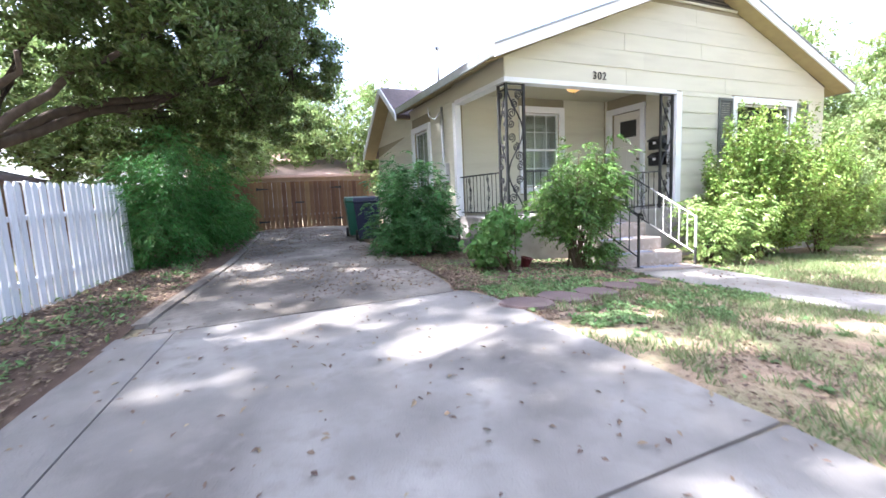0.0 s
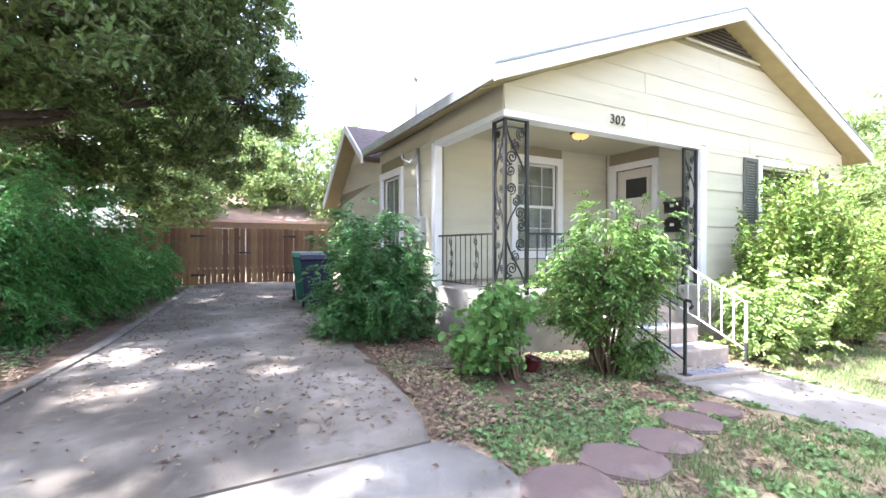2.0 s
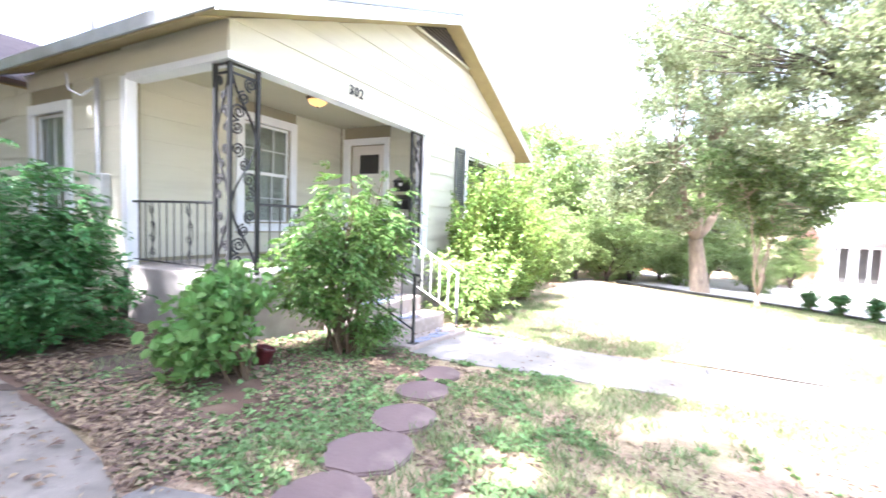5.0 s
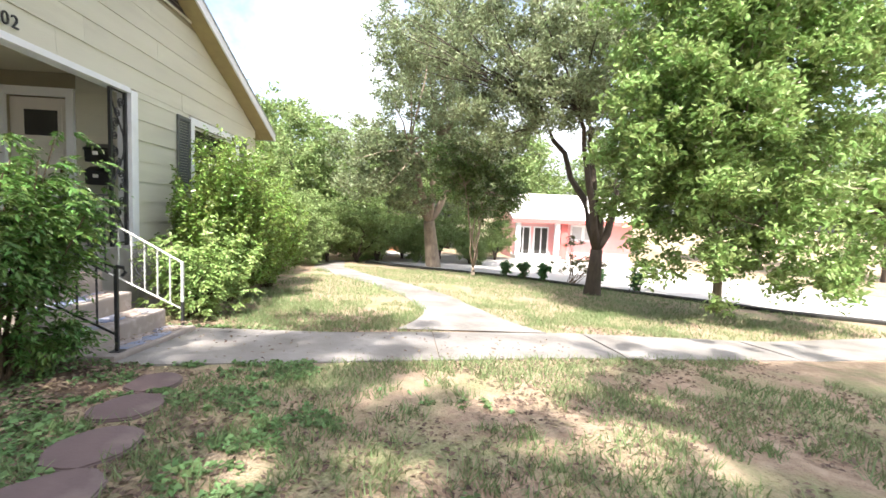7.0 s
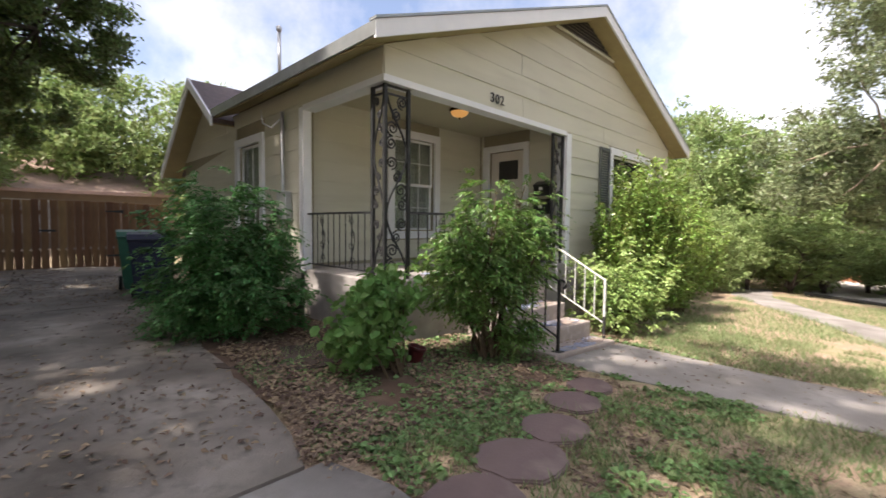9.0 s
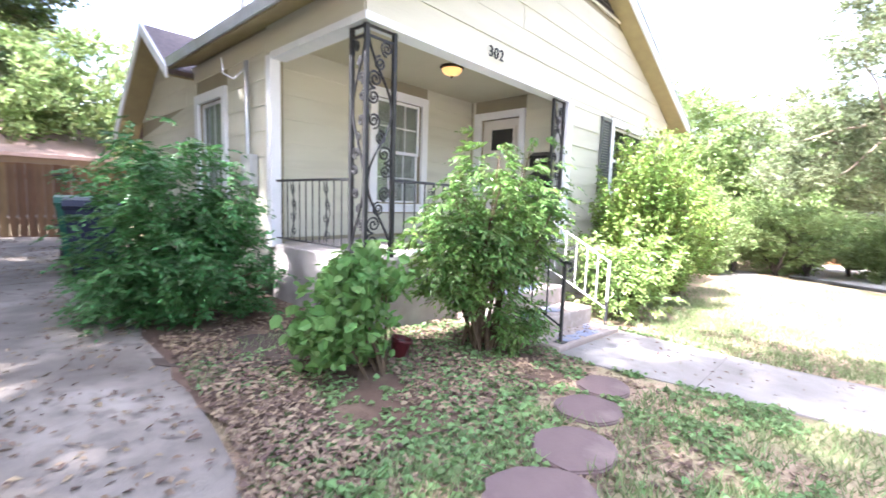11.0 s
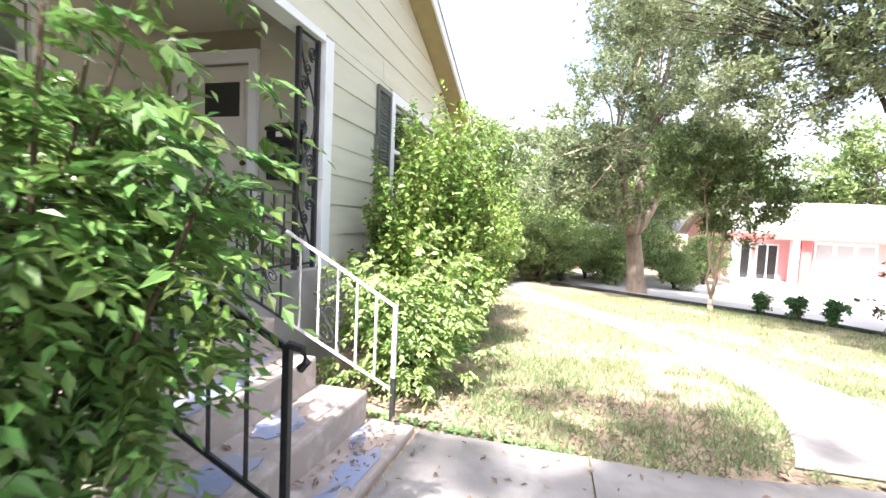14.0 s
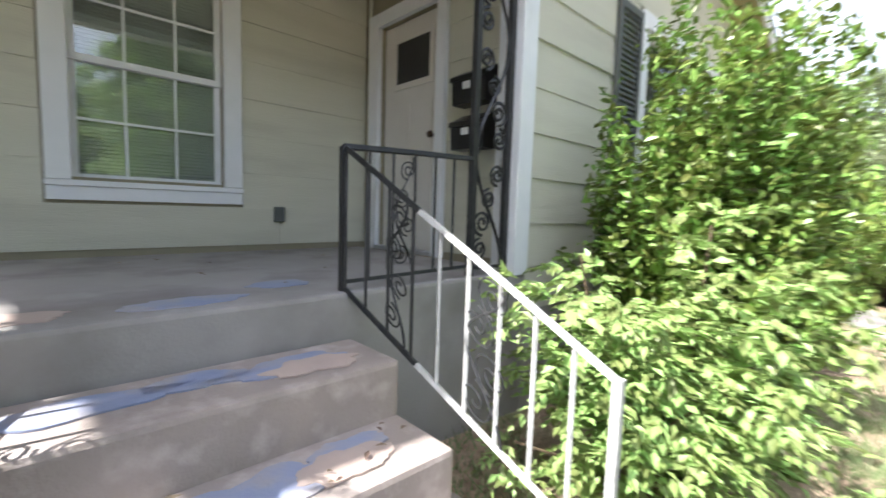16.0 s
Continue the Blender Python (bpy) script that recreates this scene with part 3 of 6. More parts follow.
def bed(name, lab, left, right, y0, y1, lift=0.016):
    bm = bmesh.new()
    prev = None
    n = int((y1 - y0) / 0.25) + 1
    for j in range(n + 1):
        y = y0 + (y1 - y0) * j / n
        a, b = left(y), right(y)
        wob = 0.08 * noise.noise((y * 2.1, 0.3, a))
        cur = [bm.verts.new((x, y, ground_z(x, y) + lift + 0.014 * noise.noise((x * 4, y * 4, 1.0)))) for x in (a + wob + (b - wob - a) * k / 8 for k in range(9))]
        if prev:
            for k in range(8):
                bm.faces.new((prev[k], prev[k + 1], cur[k + 1], cur[k]))
        prev = cur
    return tagged(part(name, bm, BEDSOIL, smooth=True), lab, "soil bed", kind="structure")


bed("soil_bed", "brown leaf-strewn soil between fence and driveway", lambda y: -3.9, lambda y: along(DRIVE_L, y) + 0.03, -4, 14.5, 0.03)
bed("soil_bed", "brown bare soil under the shrubs by the porch", lambda y: along(DRIVE_R, y) - 0.02 + 0.5 * max(0, 5.2 - y), lambda y: 3.36 if y > 6.0 else 4.6 - 0.5 * max(0, 5.0 - y), 4.3, 9.0, 0.028)

# the neighbour's pale drive beyond the edging
bm = bmesh.new()
prev = None
for i in range(46):
    y = -14 + 18 * i / 45
    a = edging_x(y) + 0.12
    cur = [bm.verts.new((x, y, ground_z(x, y) + 0.03)) for x in (a, a + 1.5, (a + 27) / 2, 24.8, 30)]
    cur.append(bm.verts.new((a, y, ground_z(a, y) - 0.1)))
    if prev:
        for p, q in ((0, 1), (1, 2), (2, 3), (3, 4), (5, 0)):
            bm.faces.new((prev[p], prev[q], cur[q], cur[p]))
    prev = cur
tagged(part("neighbour_drive", bm, PALECON), "pale sunlit concrete drive of the neighbour", "driveway", kind="structure")
bm = bmesh.new()
tube([(edging_x(y), y, ground_z(edging_x(y), y) + 0.05) for y in [-14 + 0.4 * i for i in range(46)]], 0.06, 6, bm)
tagged(part("garden_edging", bm, EDGING), "black plastic edging along the lawn", "garden edging", kind="structure")

# ---------- the house ----------
PORCH_Z, BEAM_Z, CEIL_Z = 0.89, 3.03, 3.27
EAVE_L, EAVE_R, RIDGE_X, RIDGE_Z, EAVE_Z = 2.99, 12.54, 7.72, 5.17, 3.38
FRONT, RAKE_Y, BACK = 6.05, 5.73, 13.2
SLOPE = (RIDGE_Z - EAVE_Z) / (RIDGE_X - EAVE_L)


def roof_under(x):
    return RIDGE_Z - SLOPE * abs(x - RIDGE_X) - 0.12


house = thing("house", 0, 0, 0, "single-storey cream clapboard cottage with gabled front and corner porch", "house")
F, T = FRONT, 0.14


def wall_part(boxes, gable=None):
    """One wall of the house: boxes round its openings, and a gable above."""
    for b in boxes[1:]:
        part("wall_section", box(*b), WALLCORE, house)
    if gable:
        part("gable_wall", prism(*gable), WALLCORE, house)
    return part("wall", box(*boxes[0]), WALLCORE, house)


front_wall = wall_part([(7.24, F, -0.6, 8.86, F + T, BEAM_Z), (10.80, F, -0.6, 12.05, F + T, BEAM_Z), (8.86, F, -0.6, 10.80, F + T, 1.72), (8.86, F, 2.92, 10.80, F + T, BEAM_Z)],
                       ([(3.34, BEAM_Z + 0.002), (12.05, BEAM_Z + 0.002), (12.05, roof_under(12.05)), (RIDGE_X, roof_under(RIDGE_X)), (3.34, roof_under(3.34))], "y", F, F + T))
side_wall = wall_part([(3.34, F + T, BEAM_Z, 3.48, 7.80, roof_under(3.34)), (3.34, 7.80, -0.2, 3.48, 9.15, roof_under(3.34)), (3.34, 10.05, -0.2, 3.48, BACK, 2.9),
                       (3.34, 9.15, -0.2, 3.48, 10.05, 1.35), (3.34, 9.15, 2.78, 3.48, 10.05, roof_under(3.34))],
                      ([(10.05, 2.902), (BACK, 2.75), (BACK, 2.80), (11.5, 4.0), (10.3, 3.16), (10.05, 3.16)], "x", 3.345, 3.475))
porch_wall = wall_part([(3.48, 8.05, 0.2, 5.06, 8.19, 3.4), (5.98, 8.05, 0.2, 7.44, 8.19, 3.4), (5.06, 8.05, 0.2, 5.98, 8.19, 1.42), (5.06, 8.05, 2.98, 5.98, 8.19, 3.4)])
door_wall = wall_part([(7.30, F + T, 0.2, 7.44, 6.99, 3.4), (7.30, 7.80, 0.2, 7.44, 8.05, 3.4), (7.30, 6.99, 2.93, 7.44, 7.80, 3.4)])
wall_part([(11.91, F + T, -0.9, 12.05, BACK, roof_under(12.05))])
wall_part([(3.48, BACK - T, -0.2, 11.91, BACK, 3.4)])
porch_base = part("porch_base", box(3.34, FRONT - 0.02, -0.3, 7.24, 8.05, PORCH_Z, 0.02), PORCHCON, house, "painted concrete porch slab and foundation")
foundation = part("foundation", box(7.25, FRONT - 0.01, -0.6, 12.04, FRONT + 0.05, 0.62), PORCHCON, house)
part("porch_ceiling", box(3.48, FRONT + 0.14, CEIL_Z, 7.30, 8.05, CEIL_Z + 0.05), CEILPAINT, house, "beige painted porch ceiling boards")


def make_roof():
    bm = bmesh.new()
    for s, e in ((-1, EAVE_L), (1, EAVE_R)):
        prism([(e, EAVE_Z - 0.02), (e, EAVE_Z - 0.10), (RIDGE_X, RIDGE_Z - 0.10), (RIDGE_X, RIDGE_Z)], "y", RAKE_Y, 10.3 if s < 0 else BACK + 0.4, bm)
    roof = part("roof", bm, SHINGLE, house, "dark weathered shingle roof")
    # rear wing: ridge across, gable to the side
    bm = bmesh.new()
    prism([(10.25, 3.25), (10.25, 3.17), (11.5, 4.06), (13.6, 2.54), (13.6, 2.62), (11.5, 4.17)], "x", 2.98, 7.6, bm)
    part("rear_roof", bm, SHINGLE, house)
    for a, b in (((10.25, 3.29), (11.5, 4.19)), ((11.5, 4.19), (13.6, 2.64))):
        bm = prism([a, b, (b[0], b[1] - 0.17), (a[0], a[1] - 0.17)], "x", 2.945, 2.978)
        part("fascia", bm, WHITE, roof)
        bm = prism([(a[0], a[1] - 0.10), (b[0], b[1] - 0.10), (b[0], b[1] - 0.14), (a[0], a[1] - 0.14)], "x", 2.98, 3.34)
        part("soffit", bm, SOFFIT, roof)
    # white rake boards, soffits, drip edge
    for e in (EAVE_L, EAVE_R):
        s = 1 if e < RIDGE_X else -1
        bm = prism([(e - s * 0.02, EAVE_Z + 0.02), (RIDGE_X, RIDGE_Z + 0.03), (RIDGE_X, RIDGE_Z - 0.135), (e - s * 0.02, EAVE_Z - 0.145)], "y", RAKE_Y - 0.035, RAKE_Y - 0.003)
        part("rake_board", bm, WHITE, roof, "white painted rake board")
        bm = prism([(e - s * 0.03, EAVE_Z + 0.05), (RIDGE_X, RIDGE_Z + 0.06), (RIDGE_X, RIDGE_Z + 0.034), (e - s * 0.03, EAVE_Z + 0.024)], "y", RAKE_Y - 0.05, RAKE_Y + 0.06)
        part("drip_edge", bm, DRIP, roof, "grey metal drip edge")
        bm = prism([(e, EAVE_Z - 0.104), (RIDGE_X, RIDGE_Z - 0.104), (RIDGE_X, RIDGE_Z - 0.118), (e, EAVE_Z - 0.118)], "y", RAKE_Y, FRONT - 0.002)
        part("soffit", bm, SOFFIT, roof, "unpainted olive-brown soffit")
        bm = box(e - 0.025, RAKE_Y - 0.03, EAVE_Z - 0.115, e - 0.004, 10.32, EAVE_Z + 0.02) if s > 0 else box(e + 0.004, RAKE_Y - 0.03, EAVE_Z - 0.14, e + 0.025, BACK + 0.4, EAVE_Z + 0.03)
        part("eave_fascia", bm, DRIP, roof, "grey metal-capped eave board")
        a, b = sorted((e + s * 0.01, e + s * 0.43))
        za, zb = (EAVE_Z - 0.13, EAVE_Z - 0.13 + SLOPE * 0.42) if s > 0 else (EAVE_Z - 0.13 + SLOPE * 0.42, EAVE_Z - 0.13)
        part("side_soffit", prism([(a, za), (b, zb), (b, zb + 0.022), (a, za + 0.022)], "y", FRONT, 10.28 if s > 0 else BACK + 0.38), SOFFIT, roof, "dark boarded side soffit")


make_roof()


def plank_mesh(axis, face, a0, a1, b0, b1, z0, z1):
    """A lapped clapboard: a0..a1 along its lower edge, b0..b1 along its upper edge."""
    lo, hi, back = face - 0.017, face - 0.006, face + 0.002
    pts = [(a0, lo, z0), (a1, lo, z0), (b1, hi, z1), (b0, hi, z1), (a0, back, z0), (a1, back, z0), (b1, back, z1), (b0, back, z1)]
    if axis == "y":
        pts = [(p[1], p[0], p[2]) for p in pts]
    faces = [(0, 1, 2, 3), (5, 4, 7, 6), (4, 5, 1, 0), (3, 2, 6, 7), (4, 0, 3, 7), (1, 5, 6, 2)]
    return pts, faces if axis == "x" else [f[::-1] for f in faces]


PLANKS = random.Random(5)


def clad(wall, axis, face, z0, z1, span, holes=(), rise=0.295):
    """Clapboards over a wall face; span(z) gives its ends at a height, holes are (a0, a1, z0, z1)."""
    z = z0
    while z < z1 - 0.02:
        top = min(z + rise, z1)
        pieces = [span(z) + span(top)]
        for h0, h1, hz0, hz1 in holes:
            if hz0 < top - 0.01 and hz1 > z + 0.01:
                pieces = [q for p in pieces for q in ((p[0], min(p[1], h0), p[2], min(p[3], h0)), (max(p[0], h1), p[1], max(p[2], h1), p[3])) if q[1] - q[0] > 0.02]
        for a0, a1, b0, b1 in pieces:
            cuts = [a0]
            while a1 - cuts[-1] > 3.6:
                cuts.append(cuts[-1] + PLANKS.uniform(1.7, 3.0))
            cuts.append(a1)
            for i in range(len(cuts) - 1):
                l0, l1 = (cuts[i] + 0.0015, cuts[i + 1] - 0.0015)
                u0, u1 = (b0 if i == 0 else l0), (b1 if i == len(cuts) - 2 else l1)
                if u1 - u0 > 0.0 and l1 - l0 > 0.02:
                    sag = PLANKS.uniform(-0.004, 0.006)
                    v, f = plank_mesh(axis, face + PLANKS.uniform(-0.003, 0.003), l0, l1, u0, u1, z + sag, top + 0.012)
                    raw_part("plank", v, f, SIDING, wall)
        z = top


def gable_span(z):
    reach = (roof_under(RIDGE_X) - z) / SLOPE - 0.02
    return (max(3.335, RIDGE_X - reach), min(12.055, RIDGE_X + reach))


VENT = [(RIDGE_X - 1.02, 4.66), (RIDGE_X + 1.02, 4.66), (RIDGE_X, 4.66 + 1.02 * SLOPE)]

door = part("door", box(7.335, 7.0, PORCH_Z + 0.02, 7.38, 7.79, 2.92, 0.004), DOORPAINT, house, "pale panelled front door with a small window")


def make_door():
    bm = bmesh.new()
    for y0, y1, z0, z1 in ((6.89, 6.99, PORCH_Z, 3.05), (7.80, 7.95, PORCH_Z, 3.05), (6.99, 7.80, 2.93, 3.05)):
        box(7.25, y0, z0, 7.298, y1, z1, bm=bm)
    part("door_casing", bm, WHITE, door, "white painted casing")
    part("threshold", box(7.24, 6.99, PORCH_Z + 0.001, 7.33, 7.80, PORCH_Z + 0.035, 0.004), GALV, door)
    bm = bmesh.new()
    for y0, y1, z0, z1 in ((7.10, 7.15, 2.34, 2.80), (7.60, 7.65, 2.34, 2.80), (7.15, 7.60, 2.75, 2.80), (7.15, 7.60, 2.34, 2.39)):
        box(7.322, y0, z0, 7.336, y1, z1, bm=bm)
    part("lite_frame", bm, DOORPAINT, door)
    # opaque pane; the unlit inside is put into its colour
    part("pane", box(7.328, 7.15, 2.39, 7.332, 7.60, 2.75), UNLITFILL, door, "opaque pane, coloured dark for the unlit inside")
    for y0, y1 in ((7.10, 7.36), (7.41, 7.67)):
        part("panel", box(7.328, y0, 1.2, 7.336, y1, 2.2, 0.003), DOORPAINT, door)
    knob = lathe([(0.012, 0), (0.012, 0.03), (0.028, 0.04), (0.03, 0.055), (0.018, 0.07)], 12)
    bmesh.ops.transform(knob, matrix=pose(7.335, 7.08, 1.9, 0, -90, 0), verts=knob.verts)
    part("door_handle", knob, BRONZE, door, "dark bronze door knob", True)


make_door()


def window(x0, x1, z0, z1, place, mullions, casing=0.13, blind=True, label=""):
    """A sash window in a wall that faces -y in its own frame: casing, sashes, muntins, panes and a blind. place: its pose."""
    def put(bm):
        bmesh.ops.transform(bm, matrix=place, verts=bm.verts)
        return bm
    w = part("window", put(box(x0, -0.05, z1, x1, -0.003, z1 + casing, 0.004)), WHITE, house, label)
    for a0, a1 in ((x0 - casing, x0), (x1, x1 + casing)):
        part("casing", put(box(a0, -0.05, z0 - 0.02, a1, -0.003, z1 + casing, 0.004)), WHITE, w)
    part("sill", put(box(x0 - casing - 0.006, -0.06, z0 - 0.06, x1 + casing + 0.006, 0.02, z0 - 0.022, 0.006)), WHITE, w)
    part("apron", put(box(x0 - casing, -0.04, z0 - 0.15, x1 + casing, -0.004, z0 - 0.062)), WHITE, w)
    zm = (z0 + z1) / 2
    for lo, hi, dep in ((z0 - 0.02, zm + 0.02, 0.06), (zm - 0.02, z1, 0.03)):
        bm = bmesh.new()
        for a0, a1, b0, b1 in ((x0, x0 + 0.045, lo, hi), (x1 - 0.045, x1, lo, hi), (x0 + 0.045, x1 - 0.045, lo, lo + 0.045), (x0 + 0.045, x1 - 0.045, hi - 0.04, hi)):
            box(a0, dep, b0, a1, dep + 0.028, b1, bm=bm)
        part("sash", put(bm), WHITE, w)
        cols, rows = mullions
        for i in range(1, cols):
            x = x0 + (x1 - x0) * i / cols
            part("muntin", put(box(x - 0.008, dep + 0.002, lo + 0.045, x + 0.008, dep + 0.011, hi - 0.04)), WHITE, w)
        for j in range(1, rows):
            z = lo + (hi - lo) * j / rows
            part("muntin", put(box(x0 + 0.045, dep + 0.003, z - 0.008, x1 - 0.045, dep + 0.010, z + 0.008)), WHITE, w)
        pane = part("pane", put(box(x0 + 0.045, dep + 0.012, lo + 0.045, x1 - 0.045, dep + 0.016, hi - 0.04)), GLASS, w, "clear reflecting glass")
        pane.visible_shadow = False
    if blind:
        bm = bmesh.new()
        z = z0
        while z < z1:
            box(x0 + 0.01, 0.10, z, x1 - 0.01, 0.104 + 0.01, z + 0.022, bm=bm)
            z += 0.025
        part("blind", put(bm), BLIND, w, "closed pale slatted blind")
    # thin near-black sheet in place of the unlit room
    part("dark_room", put(box(x0 - 0.05, 0.15, z0 - 0.05, x1 + 0.05, 0.17, z1 + 0.05)), UNLITFILL, w)
    return w


window(5.06, 5.98, 1.42, 2.97, pose(0, 8.05, 0), (3, 2), label="white sash window with small panes and a closed blind")
window(8.87, 10.79, 1.72, 2.91, pose(0, FRONT, 0), (1, 1), blind=False, label="wide white-framed front window")
window(-10.04, -9.16, 1.36, 2.77, pose(3.34, 0, 0, 0, 0, -90), (2, 1), label="white sash window in the shaded side wall")


def shutter(x0, x1, z0, z1):
    bm = bmesh.new()
    for a0, a1, b0, b1 in ((x0, x0 + 0.05, z0, z1), (x1 - 0.05, x1, z0, z1), (x0 + 0.05, x1 - 0.05, z0, z0 + 0.06), (x0 + 0.05, x1 - 0.05, z1 - 0.06, z1)):
        box(a0, FRONT - 0.055, b0, a1, FRONT - 0.023, b1, bm=bm)
    s = part("shutter", bm, SHUTTER, house, "dark louvred window shutter")
    z = z0 + 0.07
    while z < z1 - 0.08:
        bm = prism([(FRONT - 0.05, z), (FRONT - 0.03, z + 0.035), (FRONT - 0.026, z + 0.032), (FRONT - 0.046, z - 0.003)], "x", x0 + 0.05, x1 - 0.05)
        part("slat", bm, SHUTTER, s)
        z += 0.045


shutter(8.30, 8.72, 1.7, 2.99)
shutter(10.94, 11.36, 1.7, 2.99)

# gable vent under the ridge
# near-black backing paints the shade behind the louvres
bm = prism([(VENT[0][0] + 0.02, VENT[0][1] + 0.01), (VENT[1][0] - 0.02, VENT[1][1] + 0.01), (VENT[2][0], VENT[2][1] - 0.01)], "y", FRONT - 0.026, FRONT - 0.024)
vent = part("gable_vent", bm, UNLITFILL, house, "triangular louvred attic vent")
part("vent_sill", box(VENT[0][0] - 0.03, FRONT - 0.05, VENT[0][1] - 0.03, VENT[1][0] + 0.03, FRONT - 0.022, VENT[0][1] + 0.006), SIDING, vent)
z = VENT[0][1] + 0.03
while z < VENT[2][1] - 0.05:
    reach = (VENT[2][1] - z) / SLOPE - 0.03
    part("slat", prism([(FRONT - 0.055, z - 0.02), (FRONT - 0.05, z - 0.02), (FRONT - 0.028, z + 0.02), (FRONT - 0.033, z + 0.02)], "x", RIDGE_X - reach, RIDGE_X + reach), VENTDARK, vent)
    z += 0.055

# white corner boards and porch trim
for x0, y0, z0, x1, y1, z1, nm in (
        (7.10, FRONT - 0.035, PORCH_Z - 0.02, 7.25, FRONT + 0.02, BEAM_Z + 0.02, "corner_board"), (7.10, FRONT + 0.02, PORCH_Z, 7.24, FRONT + 0.16, BEAM_Z, "corner_board"),
        (3.305, 7.76, PORCH_Z - 0.03, 3.43, 7.88, BEAM_Z + 0.02, "corner_board"),
        (3.31, FRONT - 0.03, BEAM_Z - 0.03, 7.10, FRONT + 0.16, BEAM_Z + 0.045, "beam_trim"), (3.31, FRONT + 0.16, BEAM_Z - 0.03, 3.50, 7.78, BEAM_Z + 0.045, "beam_trim")):
    part(nm, box(x0, y0, z0, x1, y1, z1, 0.006), WHITE, house, "white painted trim board")

# house number
for i, ch in enumerate("302"):
    cu = bpy.data.curves.new("house_number", "FONT")
    cu.body, cu.size, cu.extrude, cu.align_x = ch, 0.18, 0.006, "CENTER"
    txt = new("number_text", cu)
    txt.matrix_basis = pose(5.10 + 0.105 * i, FRONT - 0.04, 3.14, 90, 0, 0)
    bpy.context.view_layer.update()
    me = bpy.data.meshes.new_from_object(txt.evaluated_get(bpy.context.evaluated_depsgraph_get()))
    m = txt.matrix_basis.copy()
    bpy.data.objects.remove(txt)
    me.transform(m)
    me.materials.clear()
    me.materials.append(SIGNBLACK)
    num = new("house_number", me)
    num.parent = house
    num["label"] = "black metal house numeral " + ch

# conduit and service mast on the side wall
bm = tube([(3.25, 8.25, 0.9), (3.25, 8.25, 3.05)], 0.028, 10)
pipe = part("conduit", bm, GALV, house, "grey electrical conduit", True)
part("service_mast", tube([(3.22, 8.25, 3.35), (3.22, 8.25, 4.15)], 0.024, 10), GALV, pipe, "", True)
bm = lathe([(0.026, 4.12), (0.038, 4.15), (0.038, 4.19), (0.015, 4.21)], 10)
bmesh.ops.transform(bm, matrix=pose(3.22, 8.25, 0), verts=bm.verts)
part("weatherhead", bm, GALV, pipe, "", True)
part("service_wire", tube([(3.25, 8.25, 2.98), (3.12, 8.3, 2.82), (3.04, 8.4, 2.88), (3.06, 8.5, 3.08)], 0.012, 6), GALV, pipe, "", True)
part("meter_box", box(3.22, 8.12, 1.55, 3.32, 8.40, 1.95, 0.015), GALV, pipe)
part("outlet_cover", box(6.37, 8.005, 1.13, 6.46, 8.03, 1.26, 0.006), SHUTTER, house)

# clapboards last among the house's parts
clad(front_wall, "x", FRONT, BEAM_Z + 0.045, roof_under(RIDGE_X) - 0.02, gable_span, [(VENT[0][0] - 0.02, VENT[1][0] + 0.02, VENT[0][1] - 0.03, 6.0)])
clad(front_wall, "x", FRONT, 0.62, BEAM_Z + 0.045, lambda z: (7.255, 12.055), [(8.73, 10.93, 1.56, 3.05)])
clad(porch_wall, "x", 8.05, PORCH_Z + 0.05, CEIL_Z, lambda z: (3.50, 7.28), [(4.92, 6.12, 1.26, 3.11)])
clad(door_wall, "y", 7.30, PORCH_Z + 0.05, CEIL_Z, lambda z: (6.22, 8.02), [(6.88, 7.96, 0.8, 3.06)])
clad(side_wall, "y", 3.34, 0.45, 3.34, lambda z: (7.905, BACK if z < 2.8 else 10.6), [(9.02, 10.18, 1.2, 2.91)])
clad(side_wall, "y", 3.34, BEAM_Z + 0.045, 3.39, lambda z: (FRONT + 0.01, 7.90))
clad(side_wall, "y", 3.345, 2.81, 3.98, lambda z: (max(10.62, 11.5 - (4.0 - z) / 0.72), 11.5 + (4.0 - z) / 0.72))
anchor(house, 7.5, 9.6, 0.0)

# ---------- porch steps ----------
steps = thing("porch_steps", 0, 0, 0, "grey concrete porch steps with worn blue paint", "steps")
STEPS = ((4.67, 5.0, 4.56, 6.05, 0.135, 0.03), (4.98, 5.34, 4.58, 5.98, 0.29, 0.245), (5.33, 5.66, 4.60, 5.92, 0.475, 0.455), (5.65, 6.028, 4.60, 5.92, 0.69, 0.68))
wear = random.Random(15)


def worn_patch(y0, y1, x0, x1, za, zb, cx, cy, rx, ry, material, label, owner=None):
    """A thin flake of paint with a ragged rim, lying on a tread."""
    bm = bmesh.new()
    rim = []
    for k in range(40):
        a = 2 * math.pi * k / 40
        q = 1 + 0.42 * noise.noise((cx * 3 + math.cos(a) * 1.7, cy * 3 + math.sin(a) * 1.7, rx * 5)) + 0.16 * noise.noise((cx + math.cos(a) * 6, cy + math.sin(a) * 6, 2.0))
        x = clamp(cx + rx * q * math.cos(a), x0 + 0.03, x1 - 0.03)
        y = clamp(cy + ry * q * math.sin(a), y0 + 0.035, y1 - 0.01)
        rim.append((x, y, za + (zb - za) * (x - x0) / (x1 - x0) + 0.0075))
    bm.faces.new([bm.verts.new(p) for p in rim])
    ext = bmesh.ops.extrude_face_region(bm, geom=bm.faces[:])
    for v in ext["geom"]:
        if isinstance(v, bmesh.types.BMVert):
            v.co.z -= 0.006
    bmesh.ops.recalc_face_normals(bm, faces=bm.faces[:])
    ob = part("paint_patch", bm, material, owner or steps, label)
    if owner:
        ob.matrix_parent_inverse = owner.matrix_basis.inverted()
    return ob


